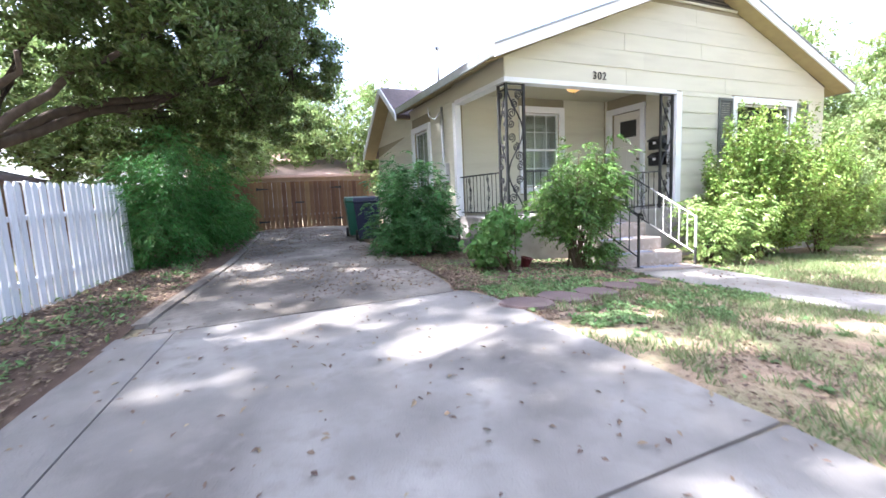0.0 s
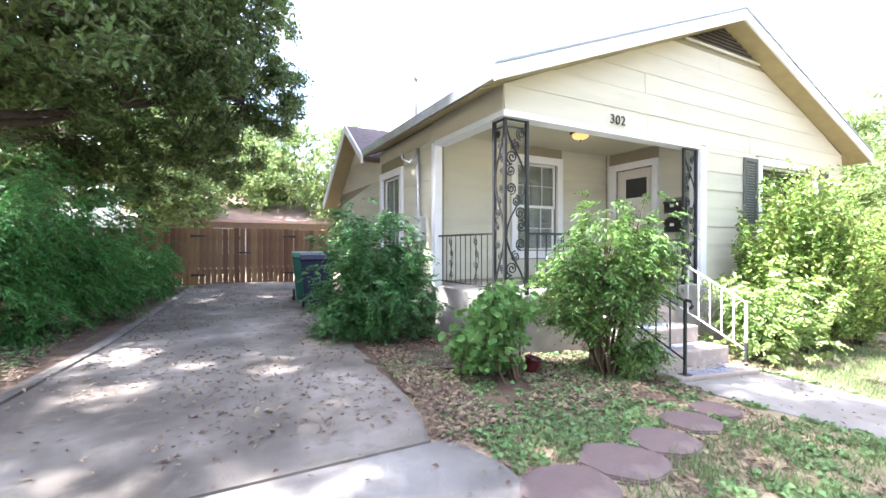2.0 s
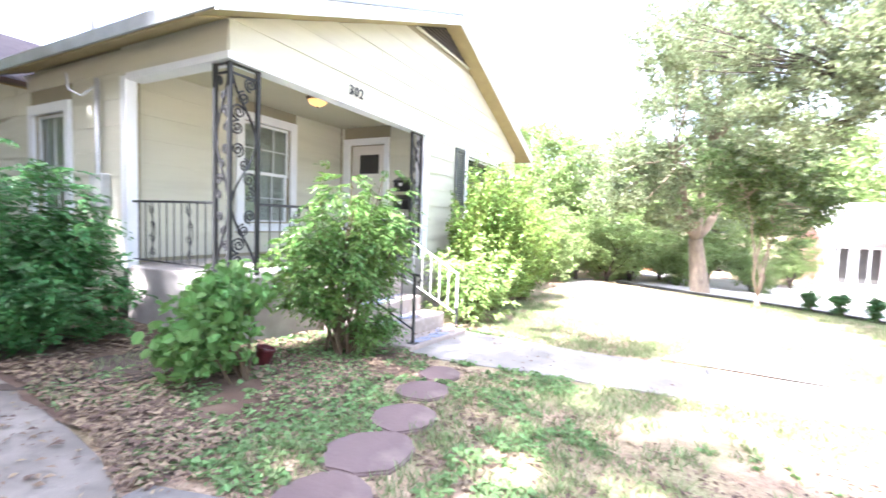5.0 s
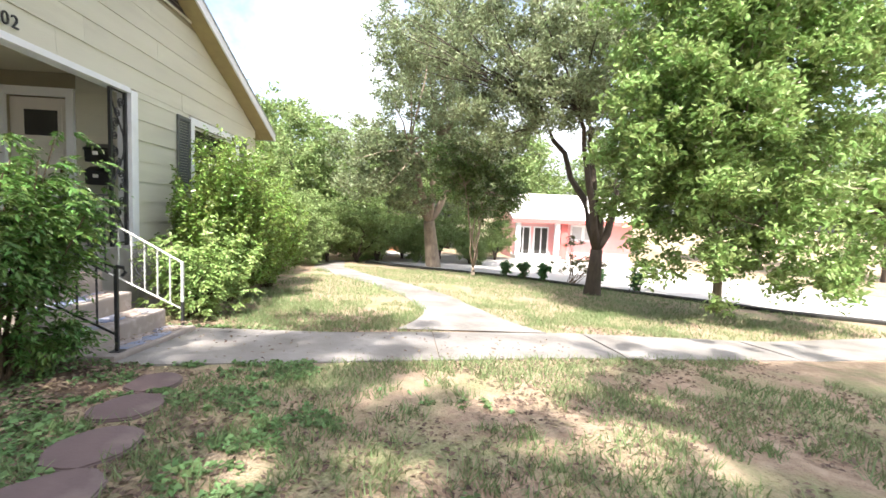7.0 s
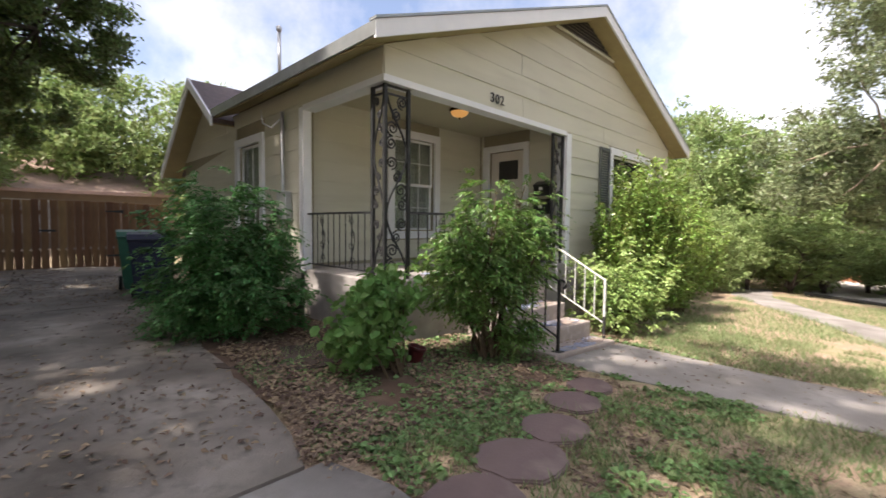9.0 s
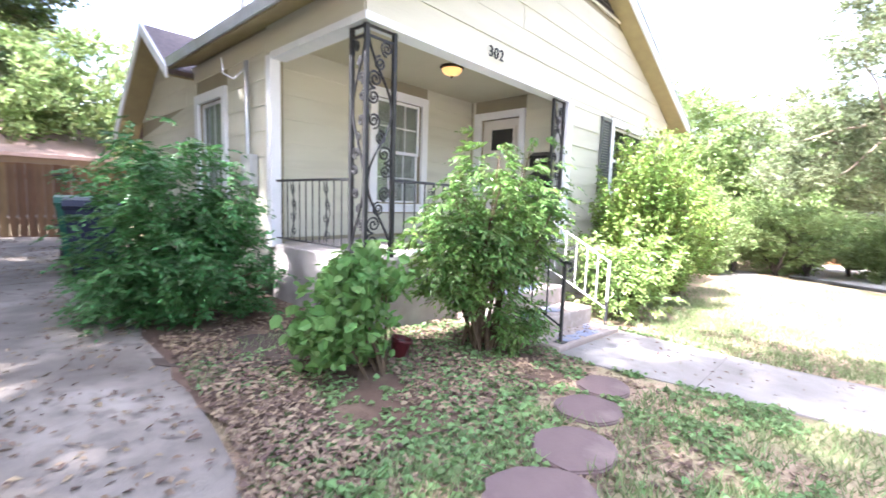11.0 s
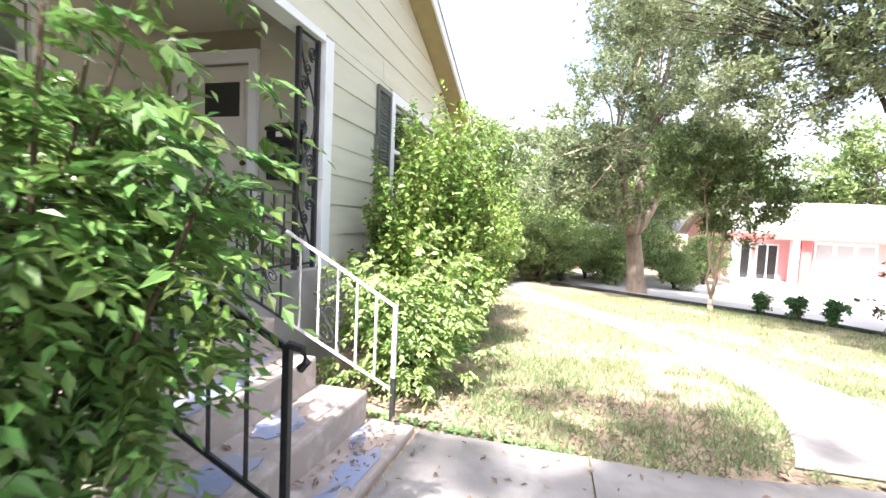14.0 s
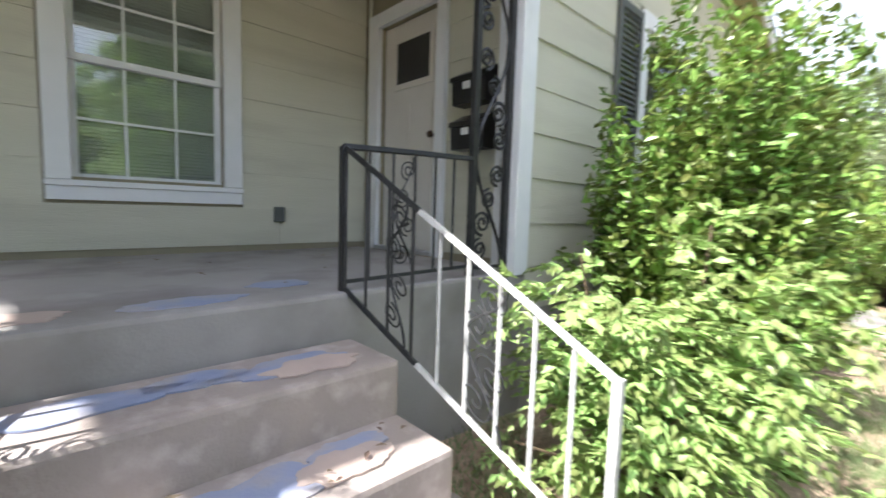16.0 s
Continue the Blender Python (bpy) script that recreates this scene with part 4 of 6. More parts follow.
for y0, y1, x0, x1, za, zb in STEPS:
    bm = box(x0, y0, -0.25, x1, 6.025 if za > 0.6 else y1 + 0.05, 1.0, 0.022)
    for v in bm.verts:
        if v.co.z > 0:
            v.co.z += za + (zb - za) * (v.co.x - x0) / (x1 - x0) - 1.0 + 0.004 * noise.noise(v.co * 3.1)
        v.co.y += 0.008 * noise.noise(v.co * 2.3)
    part("step", bm, STEPPAINT, steps, smooth=False)
    for k in range(3):
        worn_patch(y0, y1, x0, x1, za, zb, x0 + (x1 - x0) * (0.22 + 0.28 * k + wear.uniform(-0.06, 0.06)), (y0 + y1) / 2 + wear.uniform(-0.06, 0.06), wear.uniform(0.14, 0.26), wear.uniform(0.06, 0.11), BLUEPATCH, "patch of faded blue paint")
    worn_patch(y0, y1, x0, x1, za + 0.002, zb + 0.002, x0 + (x1 - x0) * wear.uniform(0.72, 0.86), y0 + 0.14, 0.17, 0.08, PINKPATCH, "bare pinkish patch")
for cx, cy, rx, ry, m in ((4.75, 6.22, 0.20, 0.09, PINKPATCH), (4.55, 6.50, 0.16, 0.07, PINKPATCH), (5.3, 6.2, 0.22, 0.08, BLUEPATCH), (4.3, 6.3, 0.18, 0.10, BLUEPATCH), (5.75, 6.4, 0.15, 0.08, BLUEPATCH)):
    worn_patch(FRONT, 8.0, 3.4, 7.2, PORCH_Z - 0.004, PORCH_Z - 0.004, cx, cy, rx, ry, m, "worn patch on the porch floor", house)
anchor(steps, 5.3, 5.3, 0.0)


# ---------- wrought iron ----------
def scroll_panel(width, height, put, bm):
    """Scrollwork in a panel: two crossing vines in tall bends, with curled scrolls in each bend."""
    half = height / 3.0
    c, amp = width / 2, width * 0.46
    pts = [(c + amp * math.cos(math.pi * v / half), v) for v in [height * i / 72 for i in range(73)]]
    tube([put(*p) for p in pts], 0.0125, 4, bm)
    k, v = 0, 0.0
    while v < height - 0.05:
        side = 1 if k % 2 == 0 else -1
        for frac, off, r, turn in ((0.16, -0.26, 0.24, 1), (0.40, -0.20, 0.28, -1), (0.62, -0.02, 0.22, 1), (0.84, 0.24, 0.24, -1)):
            cv, cu, rr = v + frac * half, c + side * off * width, r * width
            if cv + rr > height or cv - rr < 0:
                continue
            a = math.pi / 2 * turn
            tube([put(*p) for p in spiral(cu, cv, rr, rr * 0.16, a, a + side * turn * 3.7 * math.pi, 30)], 0.0105, 4, bm)
        k += 1
        v += half
    return bm


col = thing("iron_porch_column", 0, 0, 0, "black wrought-iron corner porch column with scrollwork panels", "porch column", "porch columns")
h = BEAM_Z - 0.03 - PORCH_Z
for x, y in ((3.375, 6.085), (3.70, 6.085), (3.375, 6.30)):
    part("corner_bar", box(x - 0.02, y - 0.02, PORCH_Z, x + 0.02, y + 0.02, BEAM_Z - 0.032, 0.003), IRON, col)
part("scroll_panel", scroll_panel(0.30, h - 0.12, lambda u, v: (3.388 + u, 6.085, PORCH_Z + 0.06 + v), bmesh.new()), IRON, col)
part("scroll_panel", scroll_panel(0.19, h - 0.12, lambda u, v: (3.375, 6.095 + u, PORCH_Z + 0.06 + v), bmesh.new()), IRON, col)
for z in (PORCH_Z + 0.045, BEAM_Z - 0.045, BEAM_Z - 0.13):
    bm = box(3.392, 6.075, z - 0.01, 3.684, 6.095, z + 0.01)
    box(3.365, 6.10, z - 0.01, 3.385, 6.282, z + 0.01, bm=bm)
    part("cross_bar", bm, IRON, col)
anchor(col, 3.5, 6.2, PORCH_Z)
col = thing("iron_porch_column", 0, 0, 0, "flat black wrought-iron porch column panel beside the white corner board", "porch column", "porch columns")
for x in (6.765, 7.07):
    part("corner_bar", box(x - 0.02, 6.065, PORCH_Z, x + 0.02, 6.105, BEAM_Z - 0.032, 0.003), IRON, col)
part("scroll_panel", scroll_panel(0.28, h - 0.1, lambda u, v: (6.778 + u, 6.085, PORCH_Z + 0.05 + v), bmesh.new()), IRON, col)
for z in (PORCH_Z + 0.045, BEAM_Z - 0.045):
    part("cross_bar", box(6.782, 6.077, z - 0.01, 7.053, 6.093, z + 0.01), IRON, col)
anchor(col, 6.9, 6.085, PORCH_Z)


def railing(p0, p1, top0, top1, low0, low1, label, count, scrolls=(), knee=None):
    """An iron railing from p0 to p1 with heights of its top and bottom bars at both ends; beyond knee (0..1) its paint is flaking white."""
    t = thing("iron_railing", 0, 0, 0, label, "railing", "porch railings")
    at = lambda s, z: (p0[0] + (p1[0] - p0[0]) * s, p0[1] + (p1[1] - p0[1]) * s, z)
    top = lambda s: top0 + (top1 - top0) * s
    low = lambda s: low0 + (low1 - low0) * s
    cuts = [0.0, 1.0] if knee is None else [0.0, knee, 1.0]
    for a, b in zip(cuts, cuts[1:]):
        m = IRONWORN if knee is not None and a >= knee else IRON
        lab = "flaking white handrail" if m is IRONWORN else ""
        part("handrail", tube([at(a, top(a)), at((a + b) / 2, top((a + b) / 2) + 0.002), at(b, top(b))], 0.016, 4), m, t, lab)
        part("bottom_bar", tube([at(a, low(a)), at((a + b) / 2, low((a + b) / 2)), at(b, low(b))], 0.013, 4), m, t)
    for i in range(count + 1):
        s = i / count
        m = IRONWORN if knee is not None and s >= knee else IRON
        part("baluster", tube([at(s, low(s)), at(s, top(s))], 0.0088, 4), m, t)
    d = Vector((p1[0] - p0[0], p1[1] - p0[1], 0))
    ln = d.length
    for s in scrolls:
        hh = top(s) - low(s)
        bm = bmesh.new()
        m = IRONWORN if knee is not None and s >= knee else IRON
        slope = (top1 - top0) / ln
        put = lambda u, v: (at(s, 0)[0] + d.x / ln * u, at(s, 0)[1] + d.y / ln * u, low(s) + v + slope * u)
        wide = 1.5 if m is IRONWORN else 1.0
        m = IRON if m is IRONWORN else m
        vine = [(0.055 * wide * math.cos(math.pi * k / 9), hh * (0.03 + 0.94 * k / 18)) for k in range(19)]
        tube([put(*p) for p in vine], 0.0055, 4, bm)
        for sg, v, turn in ((-1, 0.16, 1), (1, 0.40, -1), (-1, 0.62, 1), (1, 0.86, -1)):
            a = turn * math.pi / 2
            tube([put(*p) for p in spiral(sg * 0.022 * wide, hh * v, 0.052 * wide, 0.012, a, a + sg * turn * 3.3 * math.pi, 22)], 0.0048, 4, bm)
        part("scroll", bm, m, t)
    return t, at


RAIL_TOP, RAIL_LOW = 1.635, 0.97
t, at = railing((3.375, 6.32), (3.375, 7.78), RAIL_TOP, RAIL_TOP, RAIL_LOW, RAIL_LOW, "black iron side railing of the porch with scroll inserts", 11, (0.27, 0.73))
anchor(t, 3.375, 7.1, PORCH_Z)
t, at = railing((3.72, 6.085), (4.58, 6.085), RAIL_TOP, RAIL_TOP, RAIL_LOW, RAIL_LOW, "short black iron porch railing beside the corner column", 6, (0.58,))
part("newel", box(4.56, 6.07, PORCH_Z, 4.59, 6.10, RAIL_TOP, 0.003), IRON, t)
anchor(t, 4.1, 6.085, PORCH_Z)
t, at = railing((5.91, 6.085), (6.75, 6.085), 1.55, 1.58, 0.93, 0.95, "black iron porch railing beside the steps and front door", 6, (0.42,))
part("newel", box(5.895, 6.07, PORCH_Z, 5.925, 6.10, 1.55, 0.003), IRON, t)
anchor(t, 6.35, 6.085, PORCH_Z)
t, at = railing((5.91, 6.06), (6.12, 4.86), 1.54, 0.79, 0.90, 0.21, "iron stair railing with flaking white paint on its lower half", 9, (0.26, 0.62), 0.36)
part("newel", box(6.105, 4.845, 0.30, 6.135, 4.875, 0.80, 0.003), IRONWORN, t)
part("newel_foot", box(6.103, 4.843, 0.0, 6.137, 4.877, 0.298, 0.003), IRON, t)
anchor(t, 6.12, 4.86, 0.0)
t, at = railing((4.66, 6.06), (4.735, 4.75), 1.58, 0.90, 0.97, 0.28, "black iron stair railing half hidden by the shrub", 8, (0.3,))
part("newel", box(4.72, 4.735, 0.095, 4.75, 4.765, 0.92, 0.005), IRON, t)
part("rail_end", tube([(4.735, 4.75, 0.915), (4.737, 4.69, 0.905), (4.737, 4.67, 0.86), (4.737, 4.70, 0.83)], 0.017, 6), IRON, t)
part("foot_plate", box(4.685, 4.70, 0.112, 4.785, 4.80, 0.133, 0.003), IRON, t)
anchor(t, 4.735, 4.75, 0.10)

# ---------- porch things ----------
light = thing("porch_light", 0, 0, 0, "lit amber glass ceiling light with bronze rim on porch", "ceiling light")
bm = lathe([(0.06, 0.0), (0.155, -0.004), (0.165, -0.022), (0.15, -0.04), (0.135, -0.042)], 28)
part("rim", bm, BRONZE, light, "", True)
bm = lathe([(0.135, -0.035), (0.128, -0.07), (0.10, -0.10), (0.05, -0.122), (0.012, -0.128)], 28)
part("bowl", bm, LAMPGLASS, light, "glowing amber glass bowl", True)
bm = lathe([(0.012, -0.125), (0.02, -0.135), (0.014, -0.15), (0.004, -0.158)], 12)
part("finial", bm, BRONZE, light, "", True)
light.matrix_basis = pose(5.42, 6.90, CEIL_Z)

for z, lab in ((2.04, "black metal wall mailbox with a white label, upper"), (1.72, "black metal wall mailbox with a white label, lower")):
    mb = thing("mailbox", 0, 0, 0, lab, "mailbox", "porch mailboxes")
    bm = prism([(7.275, z), (7.15, z), (7.14, z + 0.19), (7.275, z + 0.26)], "y", 6.36, 6.68)
    part("body", bm, MAILBLACK, mb)
    part("lid", prism([(7.275, z + 0.268), (7.13, z + 0.195), (7.125, z + 0.16), (7.135, z + 0.16), (7.137, z + 0.19), (7.275, z + 0.262)], "y", 6.35, 6.69), MAILBLACK, mb)
    part("label", box(7.138, 6.50, z + 0.10, 7.1435, 6.57, z + 0.15), PAPER, mb, "small white paper label")
    part("newspaper_hook", tube([(7.17, 6.40, z), (7.15, 6.40, z - 0.04), (7.12, 6.40, z - 0.035), (7.12, 6.40, z - 0.01)], 0.005, 5), MAILBLACK, mb)
    anchor(mb, 7.27, 6.52, z)

# ---------- fences, bins, pot, stones ----------


def picket_fence():
    t = thing("picket_fence", 0, 0, 0, "weathered white wooden picket fence along the driveway", "fence")
    a, b = Vector((-3.75, -1.6)), Vector((-2.10, 8.3))
    d = (b - a).normalized()
    n = int((b - a).length / 0.135)
    rng = random.Random(3)
    pts = [(-0.045, 0), (0.045, 0), (0.045, 1.0), (0.022, 1.035), (-0.022, 1.035), (-0.045, 1.0)]
    mesh = None
    for i in range(n):
        p = a + d * (i * 0.135)
        if mesh is None:
            mesh = finish("picket", prism([(u, v * 1.28) for u, v in pts], "y", -0.01, 0.01), FENCEWHITE)
        ob = new("picket", mesh)
        ob.parent = t
        ob.matrix_basis = pose(p.x, p.y, ground_z(p.x, p.y) + 0.03 + rng.uniform(-0.015, 0.015), 0, rng.uniform(-1, 1), 90 - math.degrees(math.atan2(d.x, d.y)) + rng.uniform(-1.5, 1.5))
    for z in (0.35, 1.0):
        q = Vector((-d.y, d.x)) * 0.035
        part("rail", tube([(a.x + q.x, a.y + q.y, ground_z(*a) + z), (b.x + q.x, b.y + q.y, ground_z(*b) + z)], 0.035, 4), FENCEWHITE, t)
    for s in (0.05, 0.27, 0.5, 0.73, 0.97):
        p = a.lerp(b, s) + Vector((-d.y, d.x)) * 0.10
        part("post", box(p.x - 0.045, p.y - 0.045, ground_z(*p) - 0.2, p.x + 0.045, p.y + 0.045, ground_z(*p) + 1.15, 0.004), FENCEWHITE, t)
    anchor(t, -2.8, 3.5, ground_z(-2.8, 3.5))


picket_fence()


def board_run(t, x0, x1, y, z0, z1, seed, width=0.14, gap=0.006, notch=None):
    rng = random.Random(seed)
    w = width - gap
    if notch:
        n = notch - z0
        mesh = finish("board", prism([(0, 0), (w, 0), (w, n), (w - 0.03, n + 0.012), (w - 0.03, n + 0.05), (w, n + 0.062), (w, z1 - z0), (0, z1 - z0)], "y", 0, 0.018), FENCEWOOD)
    else:
        mesh = finish("board", box(0, 0, 0, w, 0.018, z1 - z0, 0.002), FENCEWOOD)
    x = x0
    while x < x1 - 0.02:
        ob = new("board", mesh)
        ob.parent = t
        ob.matrix_basis = pose(x, y + rng.uniform(-0.004, 0.004), z0 + rng.uniform(-0.01, 0.012), 0, rng.uniform(-0.25, 0.25), 0)
        x += width


GATE_Y, GATE_Z = 15.0, 0.42
for x0, x1, lab in ((-0.10, 1.15, "cedar board driveway gate leaf with black strap hinges, closed"), (1.17, 2.42, "cedar board driveway gate leaf with a stained meeting edge, closed")):
    g = thing("wooden_gate", 0, 0, 0, lab, "gate", "driveway gate leaves")
    board_run(g, x0, x1, GATE_Y, GATE_Z + 0.03, 1.96, int(x0 * 10) + 7, 0.139, notch=0.87)
    for z in (0.75, 1.65):
        part("rail", box(x0 + 0.02, GATE_Y + 0.022, z, x1 - 0.02, GATE_Y + 0.06, z + 0.09), FENCEWOOD, g)
    hx, s = (x0, 1) if x0 < 0.5 else (x1, -1)
    for z in (0.72, 1.75):
        bm = prism([(hx - s * 0.05, z - 0.05), (hx - s * 0.05, z + 0.05), (hx, z + 0.03), (hx + s * 0.30, z + 0.012), (hx + s * 0.30, z - 0.012), (hx, z - 0.03)], "y", GATE_Y - 0.02, GATE_Y - 0.010)
        part("hinge", bm, IRON, g, "black strap hinge")
    if x0 < 0.5:
        part("latch", box(0.98, GATE_Y - 0.03, 1.28, 1.26, GATE_Y - 0.008, 1.325, 0.004), IRON, g)
    anchor(g, (x0 + x1) / 2, GATE_Y, GATE_Z)
for x0, x1 in ((-6.5, -0.12), (2.44, 3.34)):
    f = thing("board_fence", 0, 0, 0, "brown cedar privacy fence beside the driveway gate", "fence", "privacy fence")
    board_run(f, x0, x1, GATE_Y + 0.01, GATE_Z + 0.01, 1.94, int(x0 * 3) + 50, 0.14)
    for z in (0.75, 1.65):
        part("rail", box(x0, GATE_Y + 0.034, z, x1, GATE_Y + 0.07, z + 0.09), FENCEWOOD, f)
    for x in (x0 + 0.05, x1 - 0.09):
        part("post", box(x, GATE_Y + 0.072, GATE_Z - 0.2, x + 0.09, GATE_Y + 0.16, 1.98, 0.004), FENCEWOOD, f)
    anchor(f, (x0 + x1) / 2, GATE_Y, GATE_Z)


def wheelie_bin(x, y, rz, material, lab):
    t = thing("wheeled_bin", 0, 0, 0, lab, "trash bin", "wheeled bins")
    bm = bmesh.new()
    lo = [(-0.21, -0.24), (0.21, -0.24), (0.21, 0.22), (-0.21, 0.22)]
    hi = [(-0.28, -0.31), (0.28, -0.31), (0.28, 0.31), (-0.28, 0.31)]
    a, b, c = [[bm.verts.new((*p, z)) for p in ring] for ring, z in ((lo, 0.06), (hi, 0.86), ([(u * 1.06, v * 1.06) for u, v in hi], 0.88))]
    bm.faces.new(a[::-1])
    bm.faces.new(c)
    for r, s in ((a, b), (b, c)):
        for k in range(4):
            bm.faces.new((r[k], r[(k + 1) % 4], s[(k + 1) % 4], s[k]))
    bmesh.ops.bevel(bm, geom=bm.edges[:], offset=0.02, segments=2, affect="EDGES")
    part("body", bm, material, t)
    bm = prism([(-0.34, 0.885), (0.32, 0.885), (0.33, 0.93), (0.05, 0.985), (-0.30, 0.955)], "x", -0.29, 0.29)
    part("lid", bm, BINBLUE if material is BINBLUE else BINGREEN, t)
    part("handle", tube([(-0.22, 0.34, 0.84), (-0.2, 0.40, 0.9), (0.2, 0.40, 0.9), (0.22, 0.34, 0.84)], 0.014, 8), RUBBER, t, "", True)
    for s in (-1, 1):
        bm = lathe([(0.02, -0.025), (0.11, -0.025), (0.12, 0), (0.11, 0.025), (0.02, 0.025)], 18)
        bmesh.ops.transform(bm, matrix=pose(s * 0.25, 0.22, 0.12, 0, 90, 0), verts=bm.verts)
        part("wheel", bm, RUBBER, t, "", True)
    t.matrix_basis = pose(x, y, ground_z(x, y) + 0.035, 0, 0, rz)


wheelie_bin(1.98, 9.7, -12, BINBLUE, "dark blue wheeled bin beside the shrub on the driveway")
wheelie_bin(2.0, 10.75, -8, BINGREEN, "green wheeled recycling bin behind the blue one")

pot = thing("flower_pot", 0, 0, 0, "red glazed flower pot tilted beside the small shrub", "flower pot")
part("body", lathe([(0.09, 0.0), (0.12, 0.03), (0.155, 0.2), (0.16, 0.235), (0.175, 0.24), (0.175, 0.275), (0.155, 0.275), (0.145, 0.23)], 24), POTRED, pot, "", True)
part("soil", lathe([(0.14, 0.225), (0.07, 0.235), (0.01, 0.238)], 16), SOIL, pot)
pot.matrix_basis = pose(3.12, 5.32, ground_z(3.12, 5.32) + 0.02, 9, 12, 0) @ Matrix.Diagonal((0.5, 0.5, 0.62, 1))

rng = random.Random(11)
STONES = ((1.93, 3.55, 0.29, 0.23, 10), (2.46, 3.66, 0.28, 0.23, -15), (2.98, 3.76, 0.27, 0.21, 5), (3.53, 3.92, 0.25, 0.20, -20), (4.02, 4.03, 0.24, 0.18, 12))
for x, y, a, b, rz in STONES:
    outline = [(a * math.cos(k) * (1 + 0.07 * rng.uniform(-1, 1)), b * math.sin(k) * (1 + 0.07 * rng.uniform(-1, 1))) for k in (2 * math.pi * i / 18 for i in range(18))]
    bm = prism(outline, "z", -0.05, 0.032)
    bmesh.ops.bevel(bm, geom=[e for e in bm.edges if all(v.co.z > 0 for v in e.verts)], offset=0.010, segments=2, affect="EDGES")
    s = tagged(part("stepping_stone", bm, FLAG), "rounded reddish flagstone set in the ground cover", "stepping stone", "stepping stones to the walk")
    s.matrix_basis = pose(x, y, ground_z(x, y), 1.0, 4.0, rz)
bm = prism([(0.62 * math.cos(k) * (1 + 0.15 * math.sin(3 * k)), 0.56 * math.sin(k)) for k in (2 * math.pi * i / 22 for i in range(22))], "z", -0.03, 0.034)
patch = tagged(part("mulch_bed", bm, SOIL), "bare dark mulch beside the porch foundation", "mulch", kind="structure")
patch.matrix_basis = pose(2.35, 6.15, ground_z(2.35, 6.15), 0, 3, 20)

# ---------- shrubs ----------


def shrub(name, lab, seed, x, y, blobs, leaves, clumps, clump_r, size, material, stems=10, narrow=0.5, droop=0.2, shell=0.5, group="", category="shrub", shoots=0, fans=None, cane=0.014, bare=0.42):
    t = thing(name, 0, 0, 0, lab, category, group)
    z = ground_z(x, y)
    if shoots:
        g = np.random.default_rng(seed)
        q, c = shoot_points(g, (x, y, z), blobs, shoots, leaves // shoots, clump_r, bare)
        q = q[q[:, 2] > z + 0.06]
        v, f = spray_mesh(g, q, (x, y), *fans, size, narrow, droop) if fans else leaf_mesh(g, q, size, droop=droop, narrow=narrow, rounded=True)
        v[:, 2] = np.maximum(v[:, 2], z + 0.015)
        raw_part("foliage", v.tolist(), f.tolist(), material, t)
    else:
        c = crown("foliage", seed, blobs, leaves, clumps, clump_r, size, material, t, shell, narrow, droop, floor=z + 0.03, rounded=True)
    r = random.Random(seed)
    for p in r.sample(list(c), min(stems, len(c))):
        a = Vector((x + r.uniform(-0.15, 0.15), y + r.uniform(-0.15, 0.15), z - 0.05))
        e = Vector(p)
        mid = a.lerp(e, 0.5) + Vector((0, 0, 0.12))
        part("stem", tube([a, a.lerp(mid, 0.6), mid, e], cane, 5, None, 0.005), STEM, t)
    return anchor(t, x, y, z)


shrub("shrub", "dense dark green shrub against the porch side", 21, 2.15, 7.2, [(2.05, 7.15, 1.0, 0.66, 0.72, 0.75), (2.1, 7.3, 1.5, 0.52, 0.58, 0.5), (1.82, 7.3, 0.6, 0.5, 0.6, 0.4), (2.45, 6.95, 0.6, 0.45, 0.5, 0.4), (2.4, 7.2, 1.2, 0.42, 0.55, 0.6)], 1080, 300, 0.07, 0.062, DARKLEAF, 14, 0.5, 0.45, shoots=270, fans=(3, 5, 0.17))
shrub("small_shrub", "low bright green shrub with broad lobed leaves", 22, 2.78, 5.2, [(2.66, 5.28, 0.68, 0.31, 0.29, 0.33), (2.90, 5.40, 0.82, 0.25, 0.25, 0.27), (2.50, 5.25, 0.5, 0.22, 0.2, 0.24)], 2100, 70, 0.14, 0.085, BROADLEAF, 16, 0.72, 0.5)
shrub("nandina", "tall airy bush with fresh green pointed leaves by the steps", 23, 3.98, 5.15, [(3.98, 5.1, 1.12, 0.50, 0.40, 0.45), (4.0, 5.05, 1.62, 0.54, 0.42, 0.40), (3.62, 5.2, 1.25, 0.40, 0.38, 0.33), (4.32, 4.88, 1.5, 0.34, 0.26, 0.24), (4.15, 4.85, 0.42, 0.20, 0.20, 0.18), (4.45, 4.95, 1.75, 0.26, 0.24, 0.16), (3.46, 5.2, 1.15, 0.26, 0.26, 0.26)], 560, 230, 0.06, 0.072, NANDLEAF, 26, 0.40, 0.5, shoots=112, fans=(3, 5, 0.20), cane=0.017, bare=0.5)
shrub("low_bush", "light green bush spilling round the stair railing", 24, 6.75, 5.05, [(6.7, 5.05, 0.5, 0.46, 0.5, 0.45), (6.95, 4.8, 0.4, 0.45, 0.42, 0.42), (6.6, 5.3, 0.8, 0.33, 0.35, 0.3), (7.15, 4.8, 0.95, 0.42, 0.4, 0.45)], 560, 130, 0.06, 0.068, PALELEAF, 14, 0.52, 0.45, shoots=112, fans=(2, 4, 0.16))
